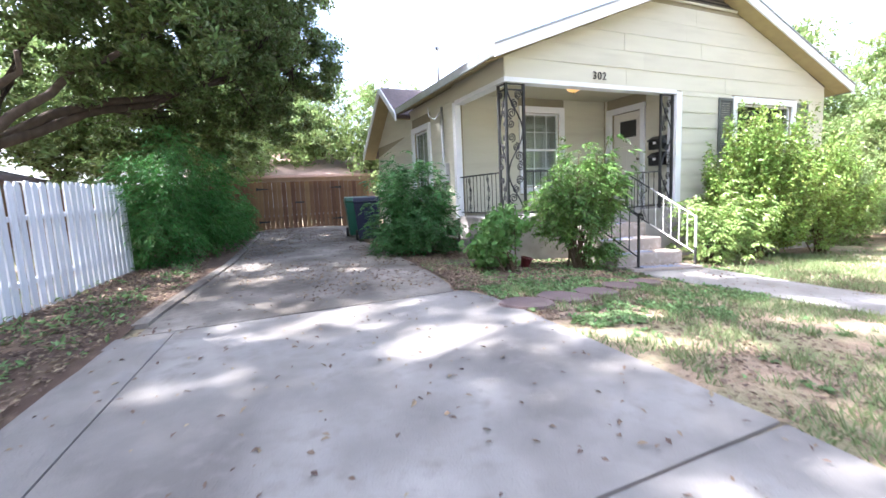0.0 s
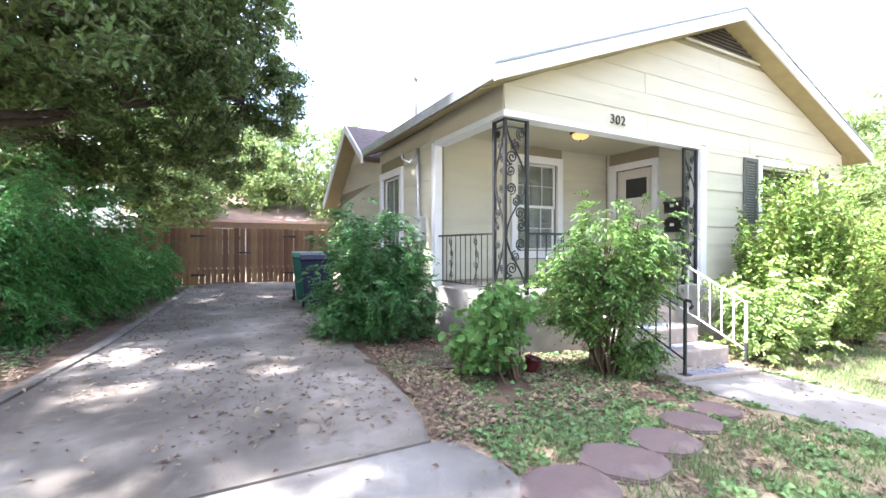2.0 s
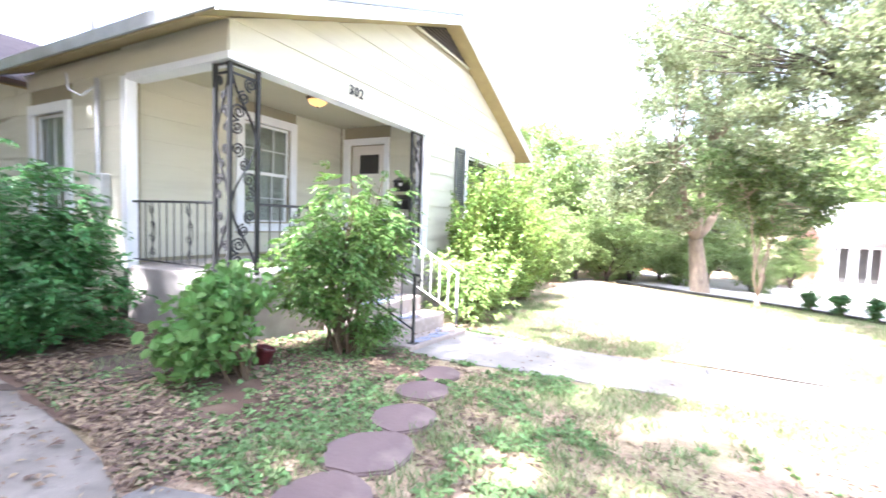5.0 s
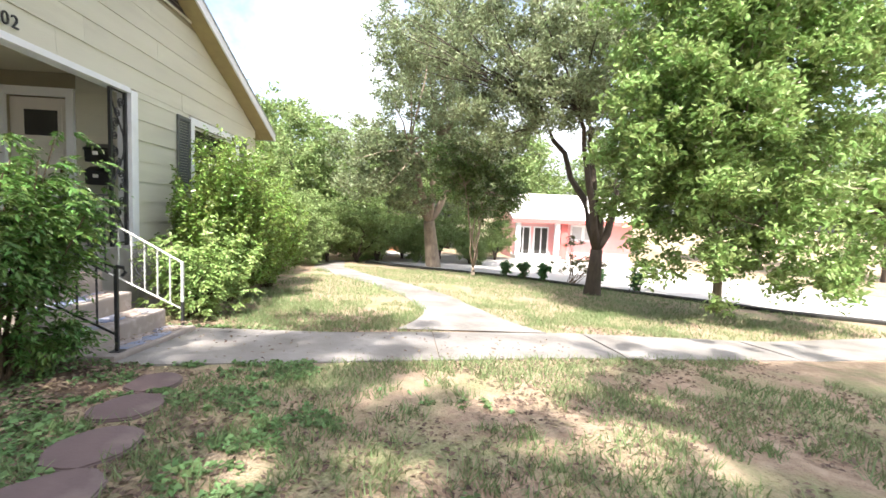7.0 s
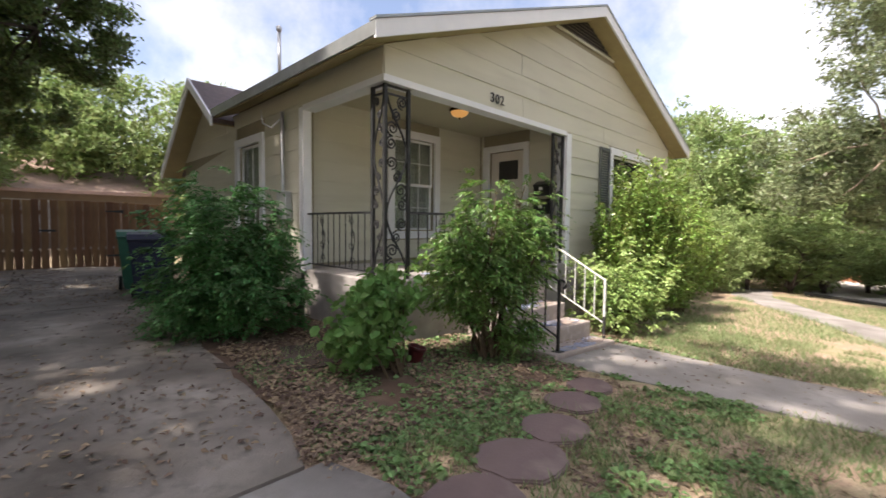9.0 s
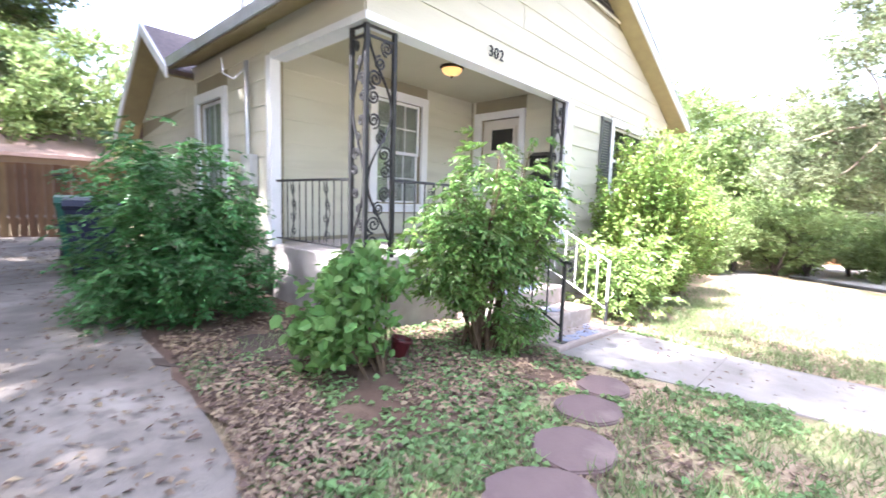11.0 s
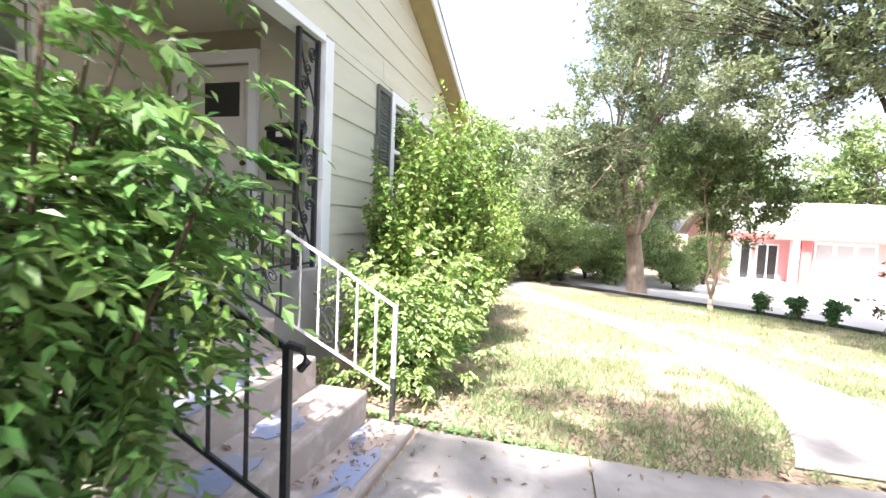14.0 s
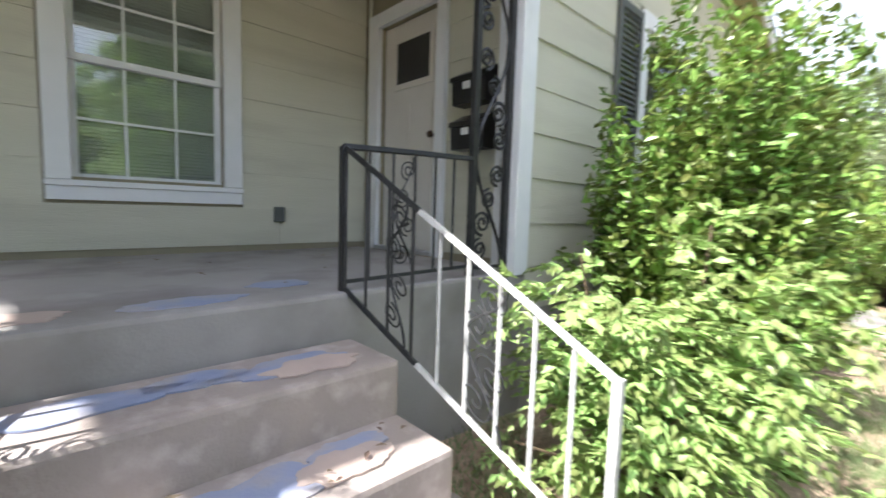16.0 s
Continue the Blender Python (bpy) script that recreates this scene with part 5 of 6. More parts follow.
shrub("large_bush", "large sunlit yellow-green bush before the front window", 25, 8.3, 5.25, [(8.1, 5.15, 1.3, 1.0, 0.72, 1.1), (7.9, 5.2, 2.15, 0.72, 0.5, 0.62), (9.0, 5.1, 1.4, 0.9, 0.72, 1.1), (7.6, 5.3, 1.0, 0.6, 0.55, 0.8), (8.5, 5.2, 0.5, 1.0, 0.6, 0.5)], 46000, 330, 0.06, 0.064, BUSHLEAF, 22, 0.48, group="foundation bushes", shoots=330)
shrub("large_bush", "sunlit yellow-green bush at the far front corner", 26, 10.4, 5.2, [(10.3, 5.2, 1.1, 0.9, 0.65, 1.0), (10.2, 5.2, 1.9, 0.6, 0.5, 0.5), (11.1, 5.2, 1.0, 0.7, 0.65, 0.9)], 26000, 210, 0.075, 0.058, BUSHLEAF, 14, 0.48, group="foundation bushes", shoots=190)
shrub("feathery_hedge", "bright green feathery hedge shrub overhanging the driveway edge", 27, -1.75, 9.2, [(-1.7, 9.0, 1.6, 0.8, 1.2, 0.95), (-1.45, 9.6, 1.95, 0.75, 1.0, 0.7), (-1.9, 8.3, 1.2, 0.55, 0.7, 0.8), (-1.3, 9.8, 0.9, 0.7, 1.1, 0.7), (-1.85, 8.5, 2.1, 0.55, 0.8, 0.5)], 1500, 230, 0.10, 0.085, FEATHER, 16, 0.24, 0.7, group="hedge", shoots=150, fans=(2, 7, 0.30))
shrub("feathery_hedge", "darker feathery hedge shrub near the wooden gate", 28, -1.1, 12.4, [(-1.2, 12.2, 1.0, 0.8, 1.4, 0.95), (-1.1, 13.2, 1.1, 0.7, 1.0, 0.9), (-1.8, 11.5, 1.4, 0.8, 1.0, 0.8)], 1100, 150, 0.10, 0.09, FEATHER, 12, 0.26, 0.7, group="hedge", shoots=110, fans=(2, 7, 0.30))
for x, y in ((17.14, -1.73), (16.48, -2.26), (16.2, -2.94), (15.3, -4.6), (14.0, -5.3)):
    h = ground_z(x, y)
    shrub("clipped_shrub", "small vase-shaped dark shrub along the neighbour's drive", int(x * 10), x, y, [(x, y, h + 0.50, 0.27, 0.27, 0.16), (x, y, h + 0.36, 0.20, 0.20, 0.20), (x, y, h + 0.2, 0.12, 0.12, 0.14)], 1500, 60, 0.09, 0.07, DARKLEAF, 6, 0.5, shell=0.3, group="border shrubs")
shrub("rose_bush", "loose leggy rose bush with dark reddish leaves by the border", 61, 15.6, -3.7, [(15.6, -3.7, -0.05, 0.8, 0.8, 0.35), (15.4, -3.6, 0.65, 0.35, 0.35, 0.4), (15.6, -4.5, -0.1, 0.6, 0.7, 0.3)], 1300, 46, 0.13, 0.085, ROSELEAF, 16, shell=0.3)

# ---------- trees ----------


def tree(name, lab, seed, base, forks, blobs, leaves, clumps, clump_r, size, leaf, bark, radius, twigs=50, shell=0.45, narrow=0.5, group="", flowers=0):
    t = thing(name, 0, 0, 0, lab, "tree", group)
    c = crown("crown", seed, blobs, leaves, clumps, clump_r, size, leaf, t, shell, narrow)
    limbs("trunk", seed, base, forks, [tuple(p) for p in c], radius, bark, t, twigs)
    if flowers:
        rng = np.random.default_rng(seed + 1)
        k = rng.choice(len(c), flowers)
        p = np.repeat(c[k], 14, 0) + rng.normal(0, 0.07, (flowers * 14, 3))
        v, f = leaf_mesh(rng, p, 0.06, narrow=0.9)
        raw_part("blossoms", v.tolist(), f.tolist(), FLOWER, t, "pale blossom clusters")
    return anchor(t, *base)


tree("oak_tree", "large spreading live oak with dark limbs over the driveway", 31, (-4.6, 9.2, 0.3), [(-4.4, 9.2, 2.2), (-1.6, 9.2, 4.4), (-0.6, 11.8, 4.3), (1.0, 13.0, 4.9), (-3.0, 7.4, 5.4), (-2.0, 10.5, 6.3), (-6.5, 10.5, 6), (-5.5, 7, 5.5), (-2.4, 13.5, 3.8), (-3.2, 8.4, 3.6)],
     # some high blobs are added above the view to shade side wall and driveway
     [(-2.4, 11.2, 5.6, 2.6, 2.4, 1.9), (0.4, 13.0, 5.6, 1.7, 2.0, 1.9), (-4.2, 9.0, 6.6, 2.6, 2.4, 1.5), (-0.8, 14.2, 4.0, 2.2, 1.8, 1.5), (-6.8, 11, 6.6, 2.4, 2.4, 1.3), (-1.9, 8.9, 6.0, 2.0, 1.8, 1.2), (-3.0, 14.0, 3.6, 2.2, 1.6, 1.3), (-0.6, 12.0, 7.4, 2.2, 2.2, 1.2), (1.2, 13.2, 7.3, 1.3, 1.6, 1.0), (-0.5, 8.6, 7.7, 1.9, 1.9, 0.8), (-0.6, 10.8, 8.2, 1.6, 1.6, 0.8), (-3.6, 6.2, 7.4, 2.0, 1.8, 0.9), (-1.7, 8.2, 4.5, 1.5, 1.3, 1.0), (-0.3, 10.4, 5.0, 1.4, 1.4, 1.1), (-2.2, 10.0, 4.0, 1.8, 1.5, 1.0), (-0.2, 11.6, 6.0, 1.5, 1.6, 1.2), (0.5, 11.2, 7.0, 1.2, 1.4, 0.8), (-1.0, 9.6, 5.6, 1.4, 1.4, 1.0), (-2.4, 13.8, 2.6, 1.5, 0.9, 0.9), (-2.2, 13.6, 4.6, 1.6, 1.4, 1.0), (-0.2, 13.6, 5.4, 1.3, 1.3, 1.0), (1.5, 13.2, 5.0, 0.9, 1.0, 0.9), (0.1, 9.6, 6.6, 1.1, 1.3, 0.8), (-0.4, 8.6, 6.9, 1.1, 1.0, 0.7), (0.3, 10.7, 6.2, 1.0, 1.1, 0.8), (0.6, 13.6, 3.6, 1.0, 1.0, 0.8), (-1.6, 12.6, 6.6, 1.6, 1.5, 1.1)],
     235000, 1900, 0.25, 0.112, OAKLEAF, BARK, 0.15, 170, 0.2)
# added oak, never in view: its crown blobs are placed to cast dappled shade
tree("oak_tree", "unseen oak added out of view to shade the driveway and lawn", 32, (-8.2, 1.0, 0.1), [(-8.0, 1.0, 3.0), (-5, 1.5, 6.6), (-4, 3.5, 7.2), (-4.5, -1.5, 7), (-9, 3, 6.5), (-10, -1, 6.5)],
     [(-5.2, 1.0, 7.4, 2.6, 2.4, 1.0), (-3.0, 3.4, 7.8, 2.2, 2.2, 0.9), (-2.4, -1.5, 7.8, 2.0, 1.9, 0.9), (-6.4, 5.0, 7.2, 2.4, 2.4, 1.1), (-9.5, 0.5, 7, 3, 3, 1.5), (-4.6, 6.4, 7.4, 2.2, 2.0, 0.9), (-1.3, 4.0, 8.6, 1.7, 1.2, 0.7), (-6.0, 2.0, 8.2, 1.9, 2.2, 0.8), (-5.4, -0.4, 8.0, 2.0, 1.8, 0.8), (-2.0, -0.4, 8.2, 1.7, 1.6, 0.8), (-1.2, -2.6, 8.0, 1.7, 1.5, 0.8), (-2.7, 5.0, 8.8, 1.5, 1.1, 0.7), (-0.9, 3.5, 8.9, 1.6, 1.3, 0.7), (-2.9, 0.2, 7.8, 1.3, 1.2, 0.8), (-2.3, -1.3, 8.3, 1.3, 1.2, 0.7), (-4.0, 5.0, 8.4, 1.3, 1.2, 0.7), (-7.8, 3.4, 7.6, 2.0, 2.0, 0.9), (-7.6, 0.6, 7.8, 1.8, 1.8, 0.9), (-2.3, -0.5, 7.2, 1.4, 1.0, 0.8), (-1.3, -1.3, 7.0, 1.3, 1.1, 0.8), (-3.1, -0.2, 7.2, 1.2, 0.8, 0.7), (-1.6, -0.6, 7.9, 1.6, 1.1, 0.7), (-2.1, 4.7, 7.0, 1.2, 1.0, 0.7), (-6.6, 3.0, 7.6, 1.0, 0.9, 0.6), (-5.9, 2.2, 7.4, 1.0, 0.9, 0.6), (-3.0, 5.8, 7.0, 1.2, 1.1, 0.7)],
     165000, 1600, 0.22, 0.12, OAKLEAF, BARK, 0.14, 60, 0.2)
tree("yard_tree", "dark forked tree in the front lawn with grey-green crown", 33, (12.75, -3.3, -0.6), [(12.65, -3.3, 0.7), (12.0, -2.2, 4.4), (13.2, -2.9, 4.8), (12.9, -4.4, 3.6), (14.2, -1.8, 5.2)],
     [(12.8, -2.6, 5.6, 2.4, 2.2, 1.8), (11.4, -1.6, 5.4, 1.7, 1.7, 1.4), (14.6, -0.8, 5.0, 2.0, 2.0, 1.7), (13.5, -4.6, 5.2, 2.0, 1.8, 1.6), (12.5, -2, 7.4, 2.4, 2.4, 1.3), (14.5, 1.4, 7.0, 2.2, 2.2, 1.8), (12.6, -4.4, 7.6, 2.2, 2.2, 1.4)],
     62000, 760, 0.33, 0.12, GREYLEAF, BARK, 0.20, 70, 0.3)
tree("yard_tree", "pale-barked tree leaning at the end of the lawn", 34, (20.6, 0.9, -0.98), [(20.2, 1.2, 1.2), (18.6, 2.2, 4.2), (20.6, 0.8, 4.8), (22.0, -0.6, 4.2), (19.5, 3.0, 3.6)],
     [(19.2, 1.8, 4.6, 2.8, 2.6, 2.4), (21.4, -0.6, 4.8, 2.6, 2.4, 2.2), (18.2, 3.4, 3.4, 1.8, 1.8, 1.9), (20, 1, 7.0, 2.6, 2.6, 1.6), (22.4, -2.2, 3.0, 1.6, 1.6, 1.5), (20.2, 0.8, 8.8, 2.8, 2.6, 2.0), (21.4, -1.4, 9.2, 2.8, 2.8, 2.0), (19.4, 2.4, 2.6, 1.7, 1.6, 1.3), (21.6, -1.0, 2.6, 1.4, 1.4, 1.1)],
     52000, 700, 0.38, 0.15, GREYLEAF, PALEBARK, 0.30, 70, 0.3)
tree("crape_myrtle", "low-branched crape myrtle with fresh leaves and pale blossoms", 35, (9.4, -4.6, -0.2), [(9.4, -4.6, 0.5), (8.6, -3.8, 2.6), (9.6, -5.4, 3.0), (9.9, -4.0, 3.4), (8.4, -5.2, 2.4)],
     [(8.5, -2.7, 2.4, 1.3, 1.3, 1.7), (8.4, -4.0, 1.9, 1.5, 1.4, 1.8), (8.2, -3.4, 4.2, 1.9, 1.8, 1.7), (7.7, -5.4, 2.2, 1.5, 1.6, 2.0), (8.6, -5.0, 5.0, 2.0, 2.0, 1.6), (8.0, -3.0, 6.0, 1.9, 1.9, 1.2), (7.6, -2.6, 3.3, 1.3, 1.3, 1.4), (7.6, -4.0, 4.6, 1.6, 1.6, 1.4)],
     82000, 900, 0.27, 0.12, MYRTLELEAF, PALEBARK, 0.09, 60, 0.35, 0.55, flowers=70)

tree("small_tree", "slender multi-stemmed ornamental tree with a drooping dark crown", 36, (16.9, -0.4, -0.68), [(16.9, -0.4, -0.45), (16.5, 0.1, 2.6), (17.1, -0.9, 2.9), (17.3, -0.2, 3.2), (16.7, -0.7, 2.4)],
     [(16.9, -0.4, 3.2, 1.5, 1.6, 1.3), (17.0, -1.6, 2.3, 0.9, 0.9, 0.8), (16.6, 0.6, 3.0, 1.2, 1.2, 1.1), (17.0, -0.9, 1.5, 0.8, 0.8, 0.5)],
     15000, 260, 0.26, 0.11, OAKLEAF, PALEBARK, 0.06, 50, 0.25)

# trees behind the house and along the street, one built and then repeated
far = tree("background_tree", "leafy light green tree beyond the yard", 41, (0, 0, 0), [(0.1, 0, 1.8), (-1.2, 0.6, 4), (1.3, -0.4, 4.4), (0.2, 1.1, 5), (0.4, -1.2, 4.6)],
           [(0, 0, 5, 2.4, 2.3, 2.0), (-1.8, 0.5, 4.2, 1.7, 1.7, 1.6), (1.8, -0.3, 4.4, 1.8, 1.7, 1.7), (0.3, 0.2, 6.6, 1.7, 1.7, 1.2), (0.5, -1.4, 3.4, 1.7, 1.5, 1.4), (-0.6, -1.0, 2.6, 1.5, 1.4, 1.2)],
           16000, 300, 0.5, 0.22, LIGHTLEAF, BARK, 0.2, 40, 0.3, group="background trees")
spots = ((-2.0, 23.0, 1.0), (3.2, 27, 1.15), (7.0, 24, 1.0), (0.5, 31, 1.3), (-6.5, 20, 1.1), (-10, 14, 1.2), (-11.5, 7, 1.25), (-14, 18, 1.4), (12.5, 22, 1.1), (17, 18, 1.15), (19.5, 12, 1.0), (16.5, 9.2, 0.75), (24, 14, 1.2), (27, 7.5, 1.05), (24.5, 4.6, 0.7), (31, 4, 1.1), (36, -1, 1.3), (41, -8, 1.5), (40, -17, 1.5), (33, 12, 1.3), (-16, 1, 1.4), (22, -24, 1.4), (31, -24, 1.4), (8, -30, 1.5), (-6, -28, 1.5), (-20, -12, 1.5), (15.0, 7.2, 0.42), (18.6, 6.9, 0.5), (22.5, 7.2, 0.55), (22.5, 3.6, 0.45), (25.5, 2.4, 0.5), (19.8, 5.6, 0.42), (26.5, 0.2, 0.5), (28.3, -1.6, 0.5), (28.4, -3.6, 0.42), (20.8, 4.4, 0.5), (23.8, 1.6, 0.4), (17.2, 6.4, 0.4), (13.6, 6.6, 0.4), (25.0, -1.4, 0.35))
r = random.Random(8)
for i, (x, y, s) in enumerate(spots):
    m = pose(x, y, ground_z(x, y) - (1.35 * s if s < 0.8 else 0.05), 0, 0, r.uniform(0, 360)) @ Matrix.Diagonal((s, s * r.uniform(0.9, 1.1), s * r.uniform(0.9, 1.15), 1))
    if i == 0:
        far.matrix_basis = m
    else:
        copy_thing(far, m)

# ---------- neighbouring houses ----------


def far_house(name, lab, x0, y0, x1, y1, z0, z1, rise, wallmat, roofmat, openings, along_y=True, over=0.5, ends=0.5):
    """A plain house: walls, gabled roof, fascia, and openings (side, a, b, z0, z1) with frame and pane."""
    t = thing(name, 0, 0, 0, lab, "house")
    part("wall", box(x0, y0, z0, x1, y1, z1), wallmat, t)
    if along_y:
        c = (x0 + x1) / 2
        bm = prism([(x0 - over, z1 - 0.05), (c, z1 + rise), (x1 + over, z1 - 0.05), (x1 + over, z1 + 0.08), (c, z1 + rise + 0.14), (x0 - over, z1 + 0.08)], "y", y0 - ends, y1 + ends)
        gab = prism([(x0, z1), (x1, z1), (c, z1 + rise)], "y", y0 + 0.02, y1 - 0.02)
    else:
        c = (y0 + y1) / 2
        bm = prism([(y0 - over, z1 - 0.05), (c, z1 + rise), (y1 + over, z1 - 0.05), (y1 + over, z1 + 0.08), (c, z1 + rise + 0.14), (y0 - over, z1 + 0.08)], "x", x0 - over, x1 + over)
        gab = prism([(y0, z1), (y1, z1), (c, z1 + rise)], "x", x0 + 0.02, x1 - 0.02)
    part("roof", bm, roofmat, t)
    part("gable", gab, wallmat, t)
    for side, a, b, c0, c1 in openings:
        put = (lambda e0, e1, p, q, d0, d1: box(x0 - d1, p, e0, x0 - d0, q, e1)) if side == "x" else (lambda e0, e1, p, q, d0, d1: box(p, y0 - d1, e0, q, y0 - d0, e1))
        w = part("window", put(c0 - 0.1, c1 + 0.1, a - 0.1, b + 0.1, 0.002, 0.05), WHITE, t)
        part("pane", put(c0, c1, a, b, 0.052, 0.06), UNLITFILL if side == "x" else BLIND, w)
        part("mullion", put(c0, c1, (a + b) / 2 - 0.04, (a + b) / 2 + 0.04, 0.061, 0.075), WHITE, w)
    return t


pk = far_house("pink_house", "pink neighbouring house with a pale roof and white porch posts", 31.0, -14.1, 38.0, -5.2, -1.5, 1.42, 1.9, PINK, PALEROOF, [("x", -6.5, -5.6, -1.0, 0.85), ("x", -7.8, -6.9, -1.0, 0.85)], True, 1.5, 0.3)
casing = part("window", box(30.93, -12.32, -0.02, 30.998, -9.5, 1.18), WHITE, pk, "triple white-framed window")
for y in (-12.18, -11.25, -10.32):
    part("pane", box(30.915, y, 0.12, 30.928, y + 0.70, 1.02), GREYBLIND, casing, "pane with a grey blind")
for y in (-5.4, -8.15):
    part("porch_post", box(29.75, y - 0.16, -1.5, 30.05, y + 0.16, 1.34), WHITE, pk, "white porch post")
part("porch_wall", box(29.9, -8.9, -1.5, 31.0, -8.45, 1.34), REDTRIM, pk, "red-painted porch return wall")
part("fascia", box(29.42, -14.4, 1.22, 29.48, -4.9, 1.50), REDTRIM, pk)
part("porch_floor", box(29.5, -8.4, -1.5, 31.0, -5.2, -1.05), PALECON, pk)
anchor(pk, 34.5, -12, -1.5)
for args in (("brick_house", "orange brick neighbouring house partly hidden by trees", 30.0, 2.0, 38.0, 9.0, -1.5, 0.9, 1.4, BRICK, TANROOF, [("x", 3.2, 4.6, -0.6, 0.5)], False),
             ("rear_neighbour_house", "neighbouring house behind the gate with a pinkish tan hip roof", -2.5, 24.0, 6.5, 32.0, 0.3, 2.6, 1.6, GREYWALL, TANROOF, [("y", 0.5, 1.7, 1.2, 2.2)], False),
             ("left_neighbour_house", "low brown neighbouring house behind the picket fence", -15.0, 10.5, -6.8, 18.0, 0.2, 2.3, 1.3, GREYWALL, SHINGLE, [("y", -9.2, -8.2, 1.0, 2.0)], True)):
    t = far_house(*args)
    anchor(t, (args[2] + args[4]) / 2, (args[3] + args[5]) / 2, args[6])

# ---------- grass, ground cover and fallen leaves ----------
rng = np.random.default_rng(77)


def scatter(n, x0, x1, y0, y1, keep):
    out = []
    for x, y in zip(rng.uniform(x0, x1, n), rng.uniform(y0, y1, n)):
        if not on_paving(x, y) and not in_house(x, y) and not on_stone(x, y, 0.95) and keep(x, y):
            out.append((x, y, ground_z(x, y)))
    return np.array(out)


def on_stone(x, y, grow=1.0):
    return any(((x - q[0]) / q[2]) ** 2 + ((y - q[1]) / q[3]) ** 2 < grow for q in STONES)


def blades(p, height):
    n = len(p)
    az = rng.uniform(0, 2 * np.pi, n)
    h = height * rng.uniform(0.5, 1.4, n)
    lean = rng.normal(0, 0.5, (n, 2)) * h[:, None]
    side = np.stack((np.cos(az), np.sin(az), np.zeros(n)), 1) * 0.006
    tip = p + np.concatenate((lean, h[:, None]), 1)
    v = np.stack((p - side, p + side, tip), 1).reshape(-1, 3)
    return v.tolist(), np.arange(3 * n).reshape(-1, 3).tolist()


def green(x, y, s=0.9, seed=2.0):
    return noise.noise((x * s, y * s, seed)) + 0.5 * noise.noise((x * 3.1, y * 3.1, seed))


p = scatter(70000, 1.7, 9.5, -2.5, 6.3, lambda x, y: green(x, y) > (0.35 if y > 3.8 and x < 4.6 else -0.05))
tuft = np.concatenate([np.array([(x + q[0], y + q[1], ground_z(x, y)) for q in rng.normal(0, 0.045, (26, 2))]) for x, y in zip(rng.uniform(2.0, 8.0, 260), rng.uniform(-2.2, 4.4, 260)) if not on_paving(x, y) and not on_stone(x, y, 1.6)])
p = np.concatenate((p, tuft))
v, f = blades(p, 0.075)
tagged(raw_part("grass", v, f, GRASS), "thin patchy grass of the front lawn", "grass", kind="stuff")
p = scatter(60000, 6.5, 18.0, -7.0, 5.2, lambda x, y: green(x, y, 0.6) > -0.35)
v, f = blades(p, 0.085)
tagged(raw_part("grass", v, f, GRASS), "sunlit grass of the lawn beyond the walk", "grass", kind="stuff")
p = scatter(44000, 1.6, 6.2, 1.2, 6.0, lambda x, y: green(x, y, 1.1, 6.0) + 0.22 * (y - 3.2) - 0.06 * abs(x - 3.6) + 0.35 * noise.noise((x * 7, y * 7, 1.0)) > 0.06)
p[:, 2] += rng.uniform(0.008, 0.045, len(p))
v, f = leaf_mesh(rng, p, 0.044, spread=0.6, droop=-0.1, narrow=0.8)
tagged(raw_part("ground_cover", v.tolist(), f.tolist(), COVERLEAF), "low leafy ground cover round the stepping stones", "ground cover", kind="stuff")
p = scatter(11000, -3.6, -1.2, -2, 12.0, lambda x, y: green(x, y, 1.3, 9.0) > 0.0)
p[:, 2] += rng.uniform(0.01, 0.10, len(p))
v, f = leaf_mesh(rng, p, 0.07, spread=0.8, droop=-0.3, narrow=0.4)
tagged(raw_part("weeds", v.tolist(), f.tolist(), COVERLEAF), "weeds growing along the fence", "weeds", kind="stuff")
a = scatter(24000, -3.6, -1.1, -3, 13.0, lambda x, y: True)
b = scatter(11000, 1.6, 4.4, 3.2, 7.6, lambda x, y: green(x, y, 1.4, 4.0) > -0.2)
b = np.concatenate((b, scatter(4200, 1.45, 2.5, 3.0, 6.6, lambda x, y: x < 2.1 + 0.35 * noise.noise((x, y * 1.7, 3.0)))))
c = scatter(16000, 1.6, 7.5, -2.5, 4.8, lambda x, y: green(x, y, 0.8, 5.0) > -0.15)
d = np.array([(x, y, ground_z(x, y) + 0.034) for x, y in zip(rng.uniform(-1.6, 1.8, 1300), rng.uniform(-2, 13, 1300))])
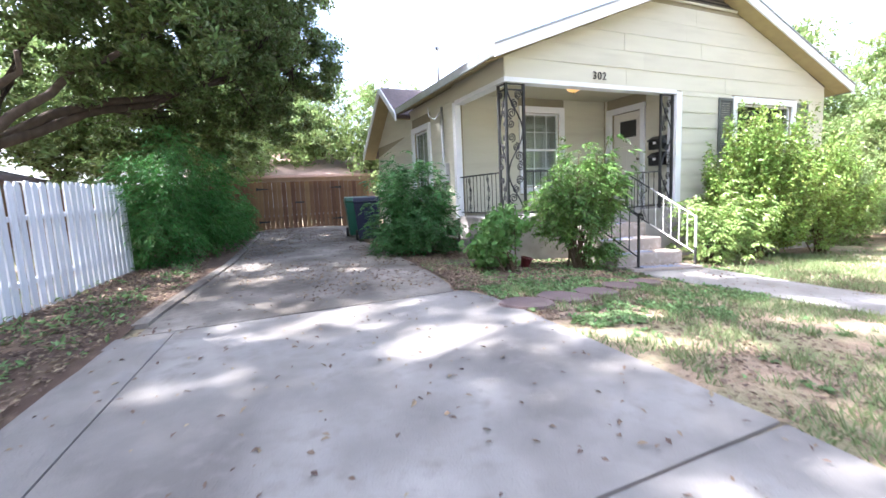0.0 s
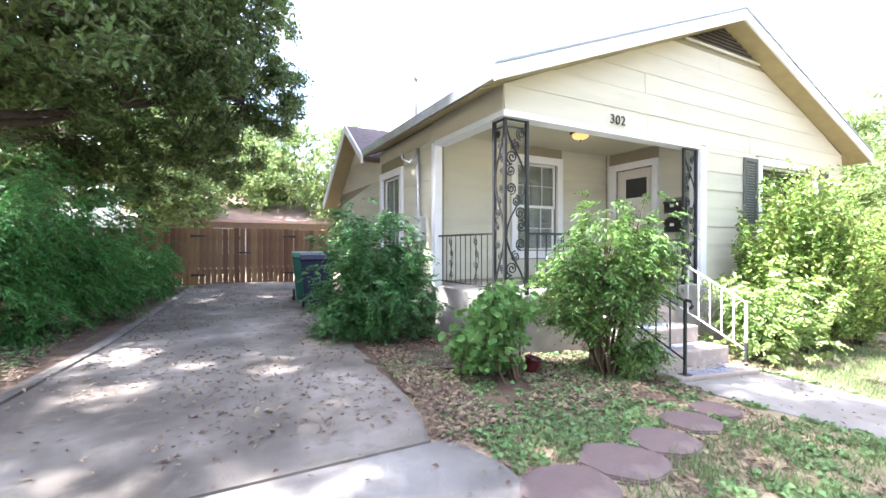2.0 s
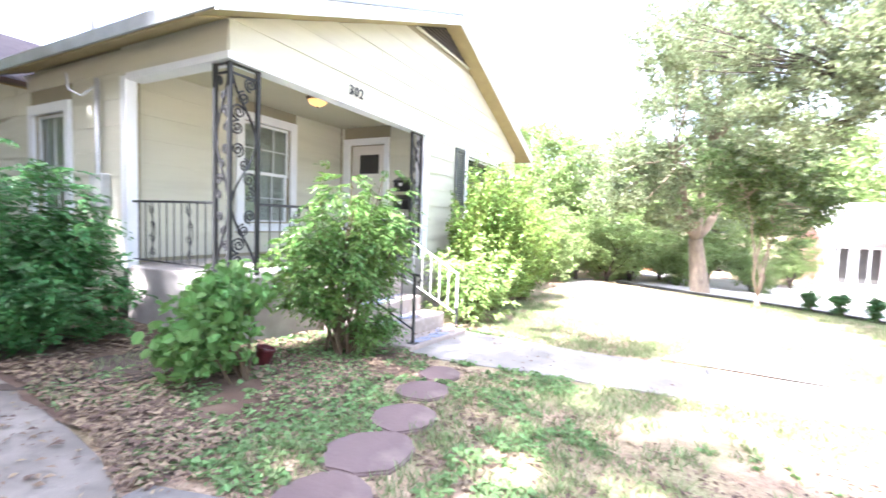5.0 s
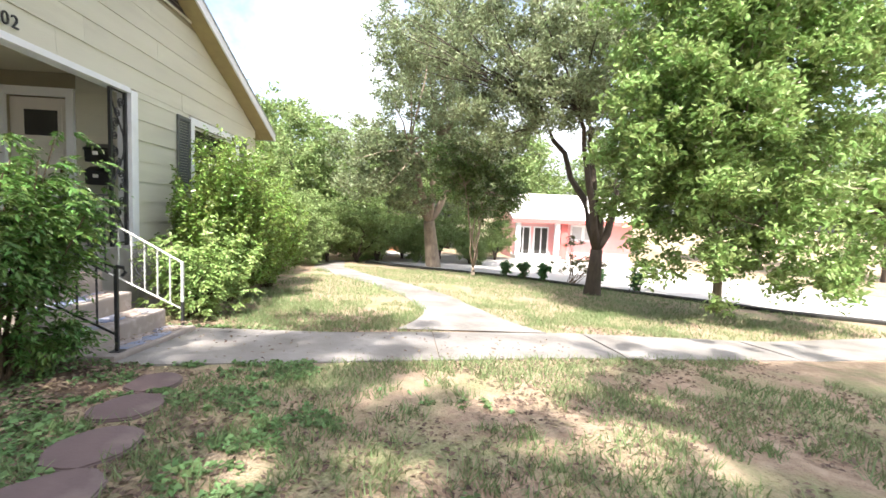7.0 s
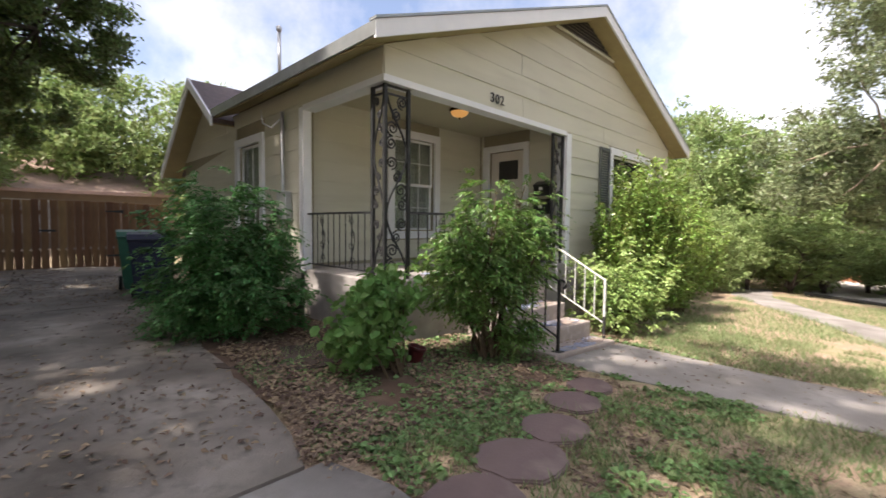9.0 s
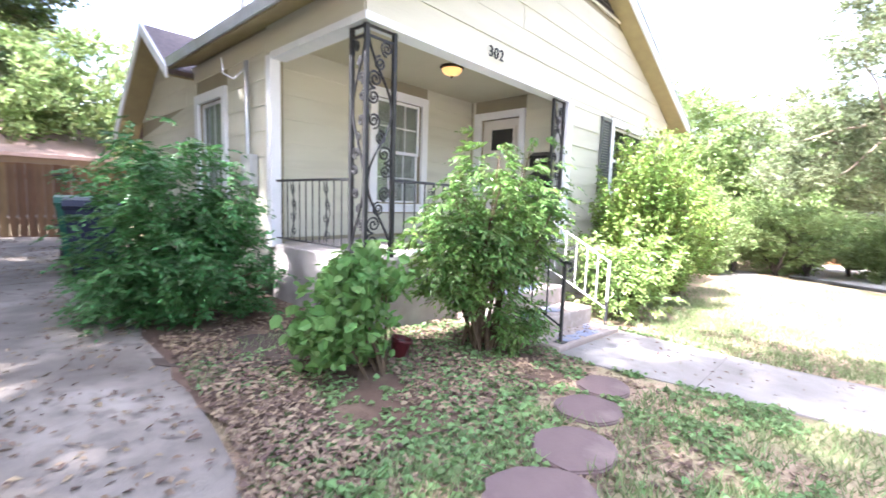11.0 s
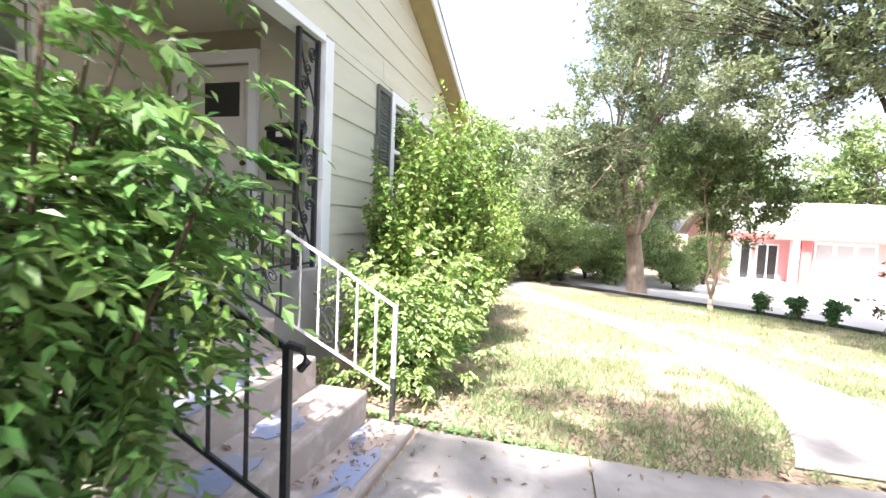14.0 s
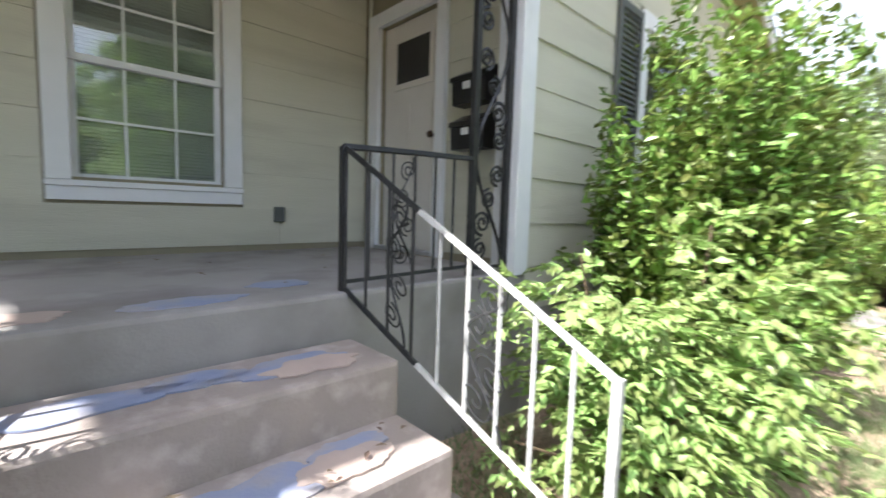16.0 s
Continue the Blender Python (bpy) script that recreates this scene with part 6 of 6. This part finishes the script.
far_end = np.array([(x, y, ground_z(x, y) + 0.034) for x, y in zip(rng.uniform(-1.0, 2.0, 5200), rng.uniform(4.6, 14.5, 5200)) if along(DRIVE_L, y) < x < along(DRIVE_R, y) and green(x, y, 0.7, 8.0) > -0.1])
d = np.concatenate((d, far_end))
e = np.array([(x, y, ground_z(x, y) + 0.03) for x, y in zip(rng.uniform(4.7, 6.3, 260), rng.uniform(0, 4.6, 260))])
g = np.array([(x, y, ground_z(x, y) + 0.03) for x, y in zip(rng.normal(1.66, 0.06, 260), rng.normal(4.36, 0.10, 260))])
p = np.concatenate((d, e, g))
p[:, 2] += rng.uniform(0.006, 0.014, len(p))
v, f = leaf_mesh(rng, p, 0.042, spread=0.4, droop=0.0, narrow=0.5)
tagged(raw_part("fallen_leaves", v.tolist(), f.tolist(), LITTER), "small dry brown leaves scattered on the concrete", "fallen leaves", kind="stuff")
a[:, 2] += 0.034
b[:, 2] += np.where((b[:, 1] > 4.3) & (b[:, 0] < 4.6), 0.032, 0.0)
p = np.concatenate((a, b, c))
p[:, 2] += rng.uniform(0.006, 0.026, len(p))
v, f = leaf_mesh(rng, p, 0.045, spread=0.35, droop=0.0, narrow=0.55)
tagged(raw_part("fallen_leaves", v.tolist(), f.tolist(), LITTER), "dry brown fallen leaves on the soil and lawn", "fallen leaves", kind="stuff")
p = np.array([(x, y, z) for (x, y, z, n) in [(rng.uniform(x0, x1), rng.uniform(y0, y1), zt + 0.008, 0) for x0, x1, y0, y1, zt, k in ((4.7, 5.3, 4.7, 4.96, 0.11, 30), (5.3, 6.0, 4.72, 4.96, 0.075, 70), (4.65, 5.9, 5.02, 5.31, 0.28, 26), (4.7, 5.85, 5.38, 5.63, 0.475, 14), (3.7, 7.0, 6.2, 7.9, PORCH_Z, 22)) for _ in range(k)]])
v, f = leaf_mesh(rng, p, 0.045, spread=0.3, droop=0.0, narrow=0.4)
tagged(raw_part("fallen_leaves", v.tolist(), f.tolist(), LITTER), "a few dry leaves on the steps and porch floor", "fallen leaves", kind="stuff")
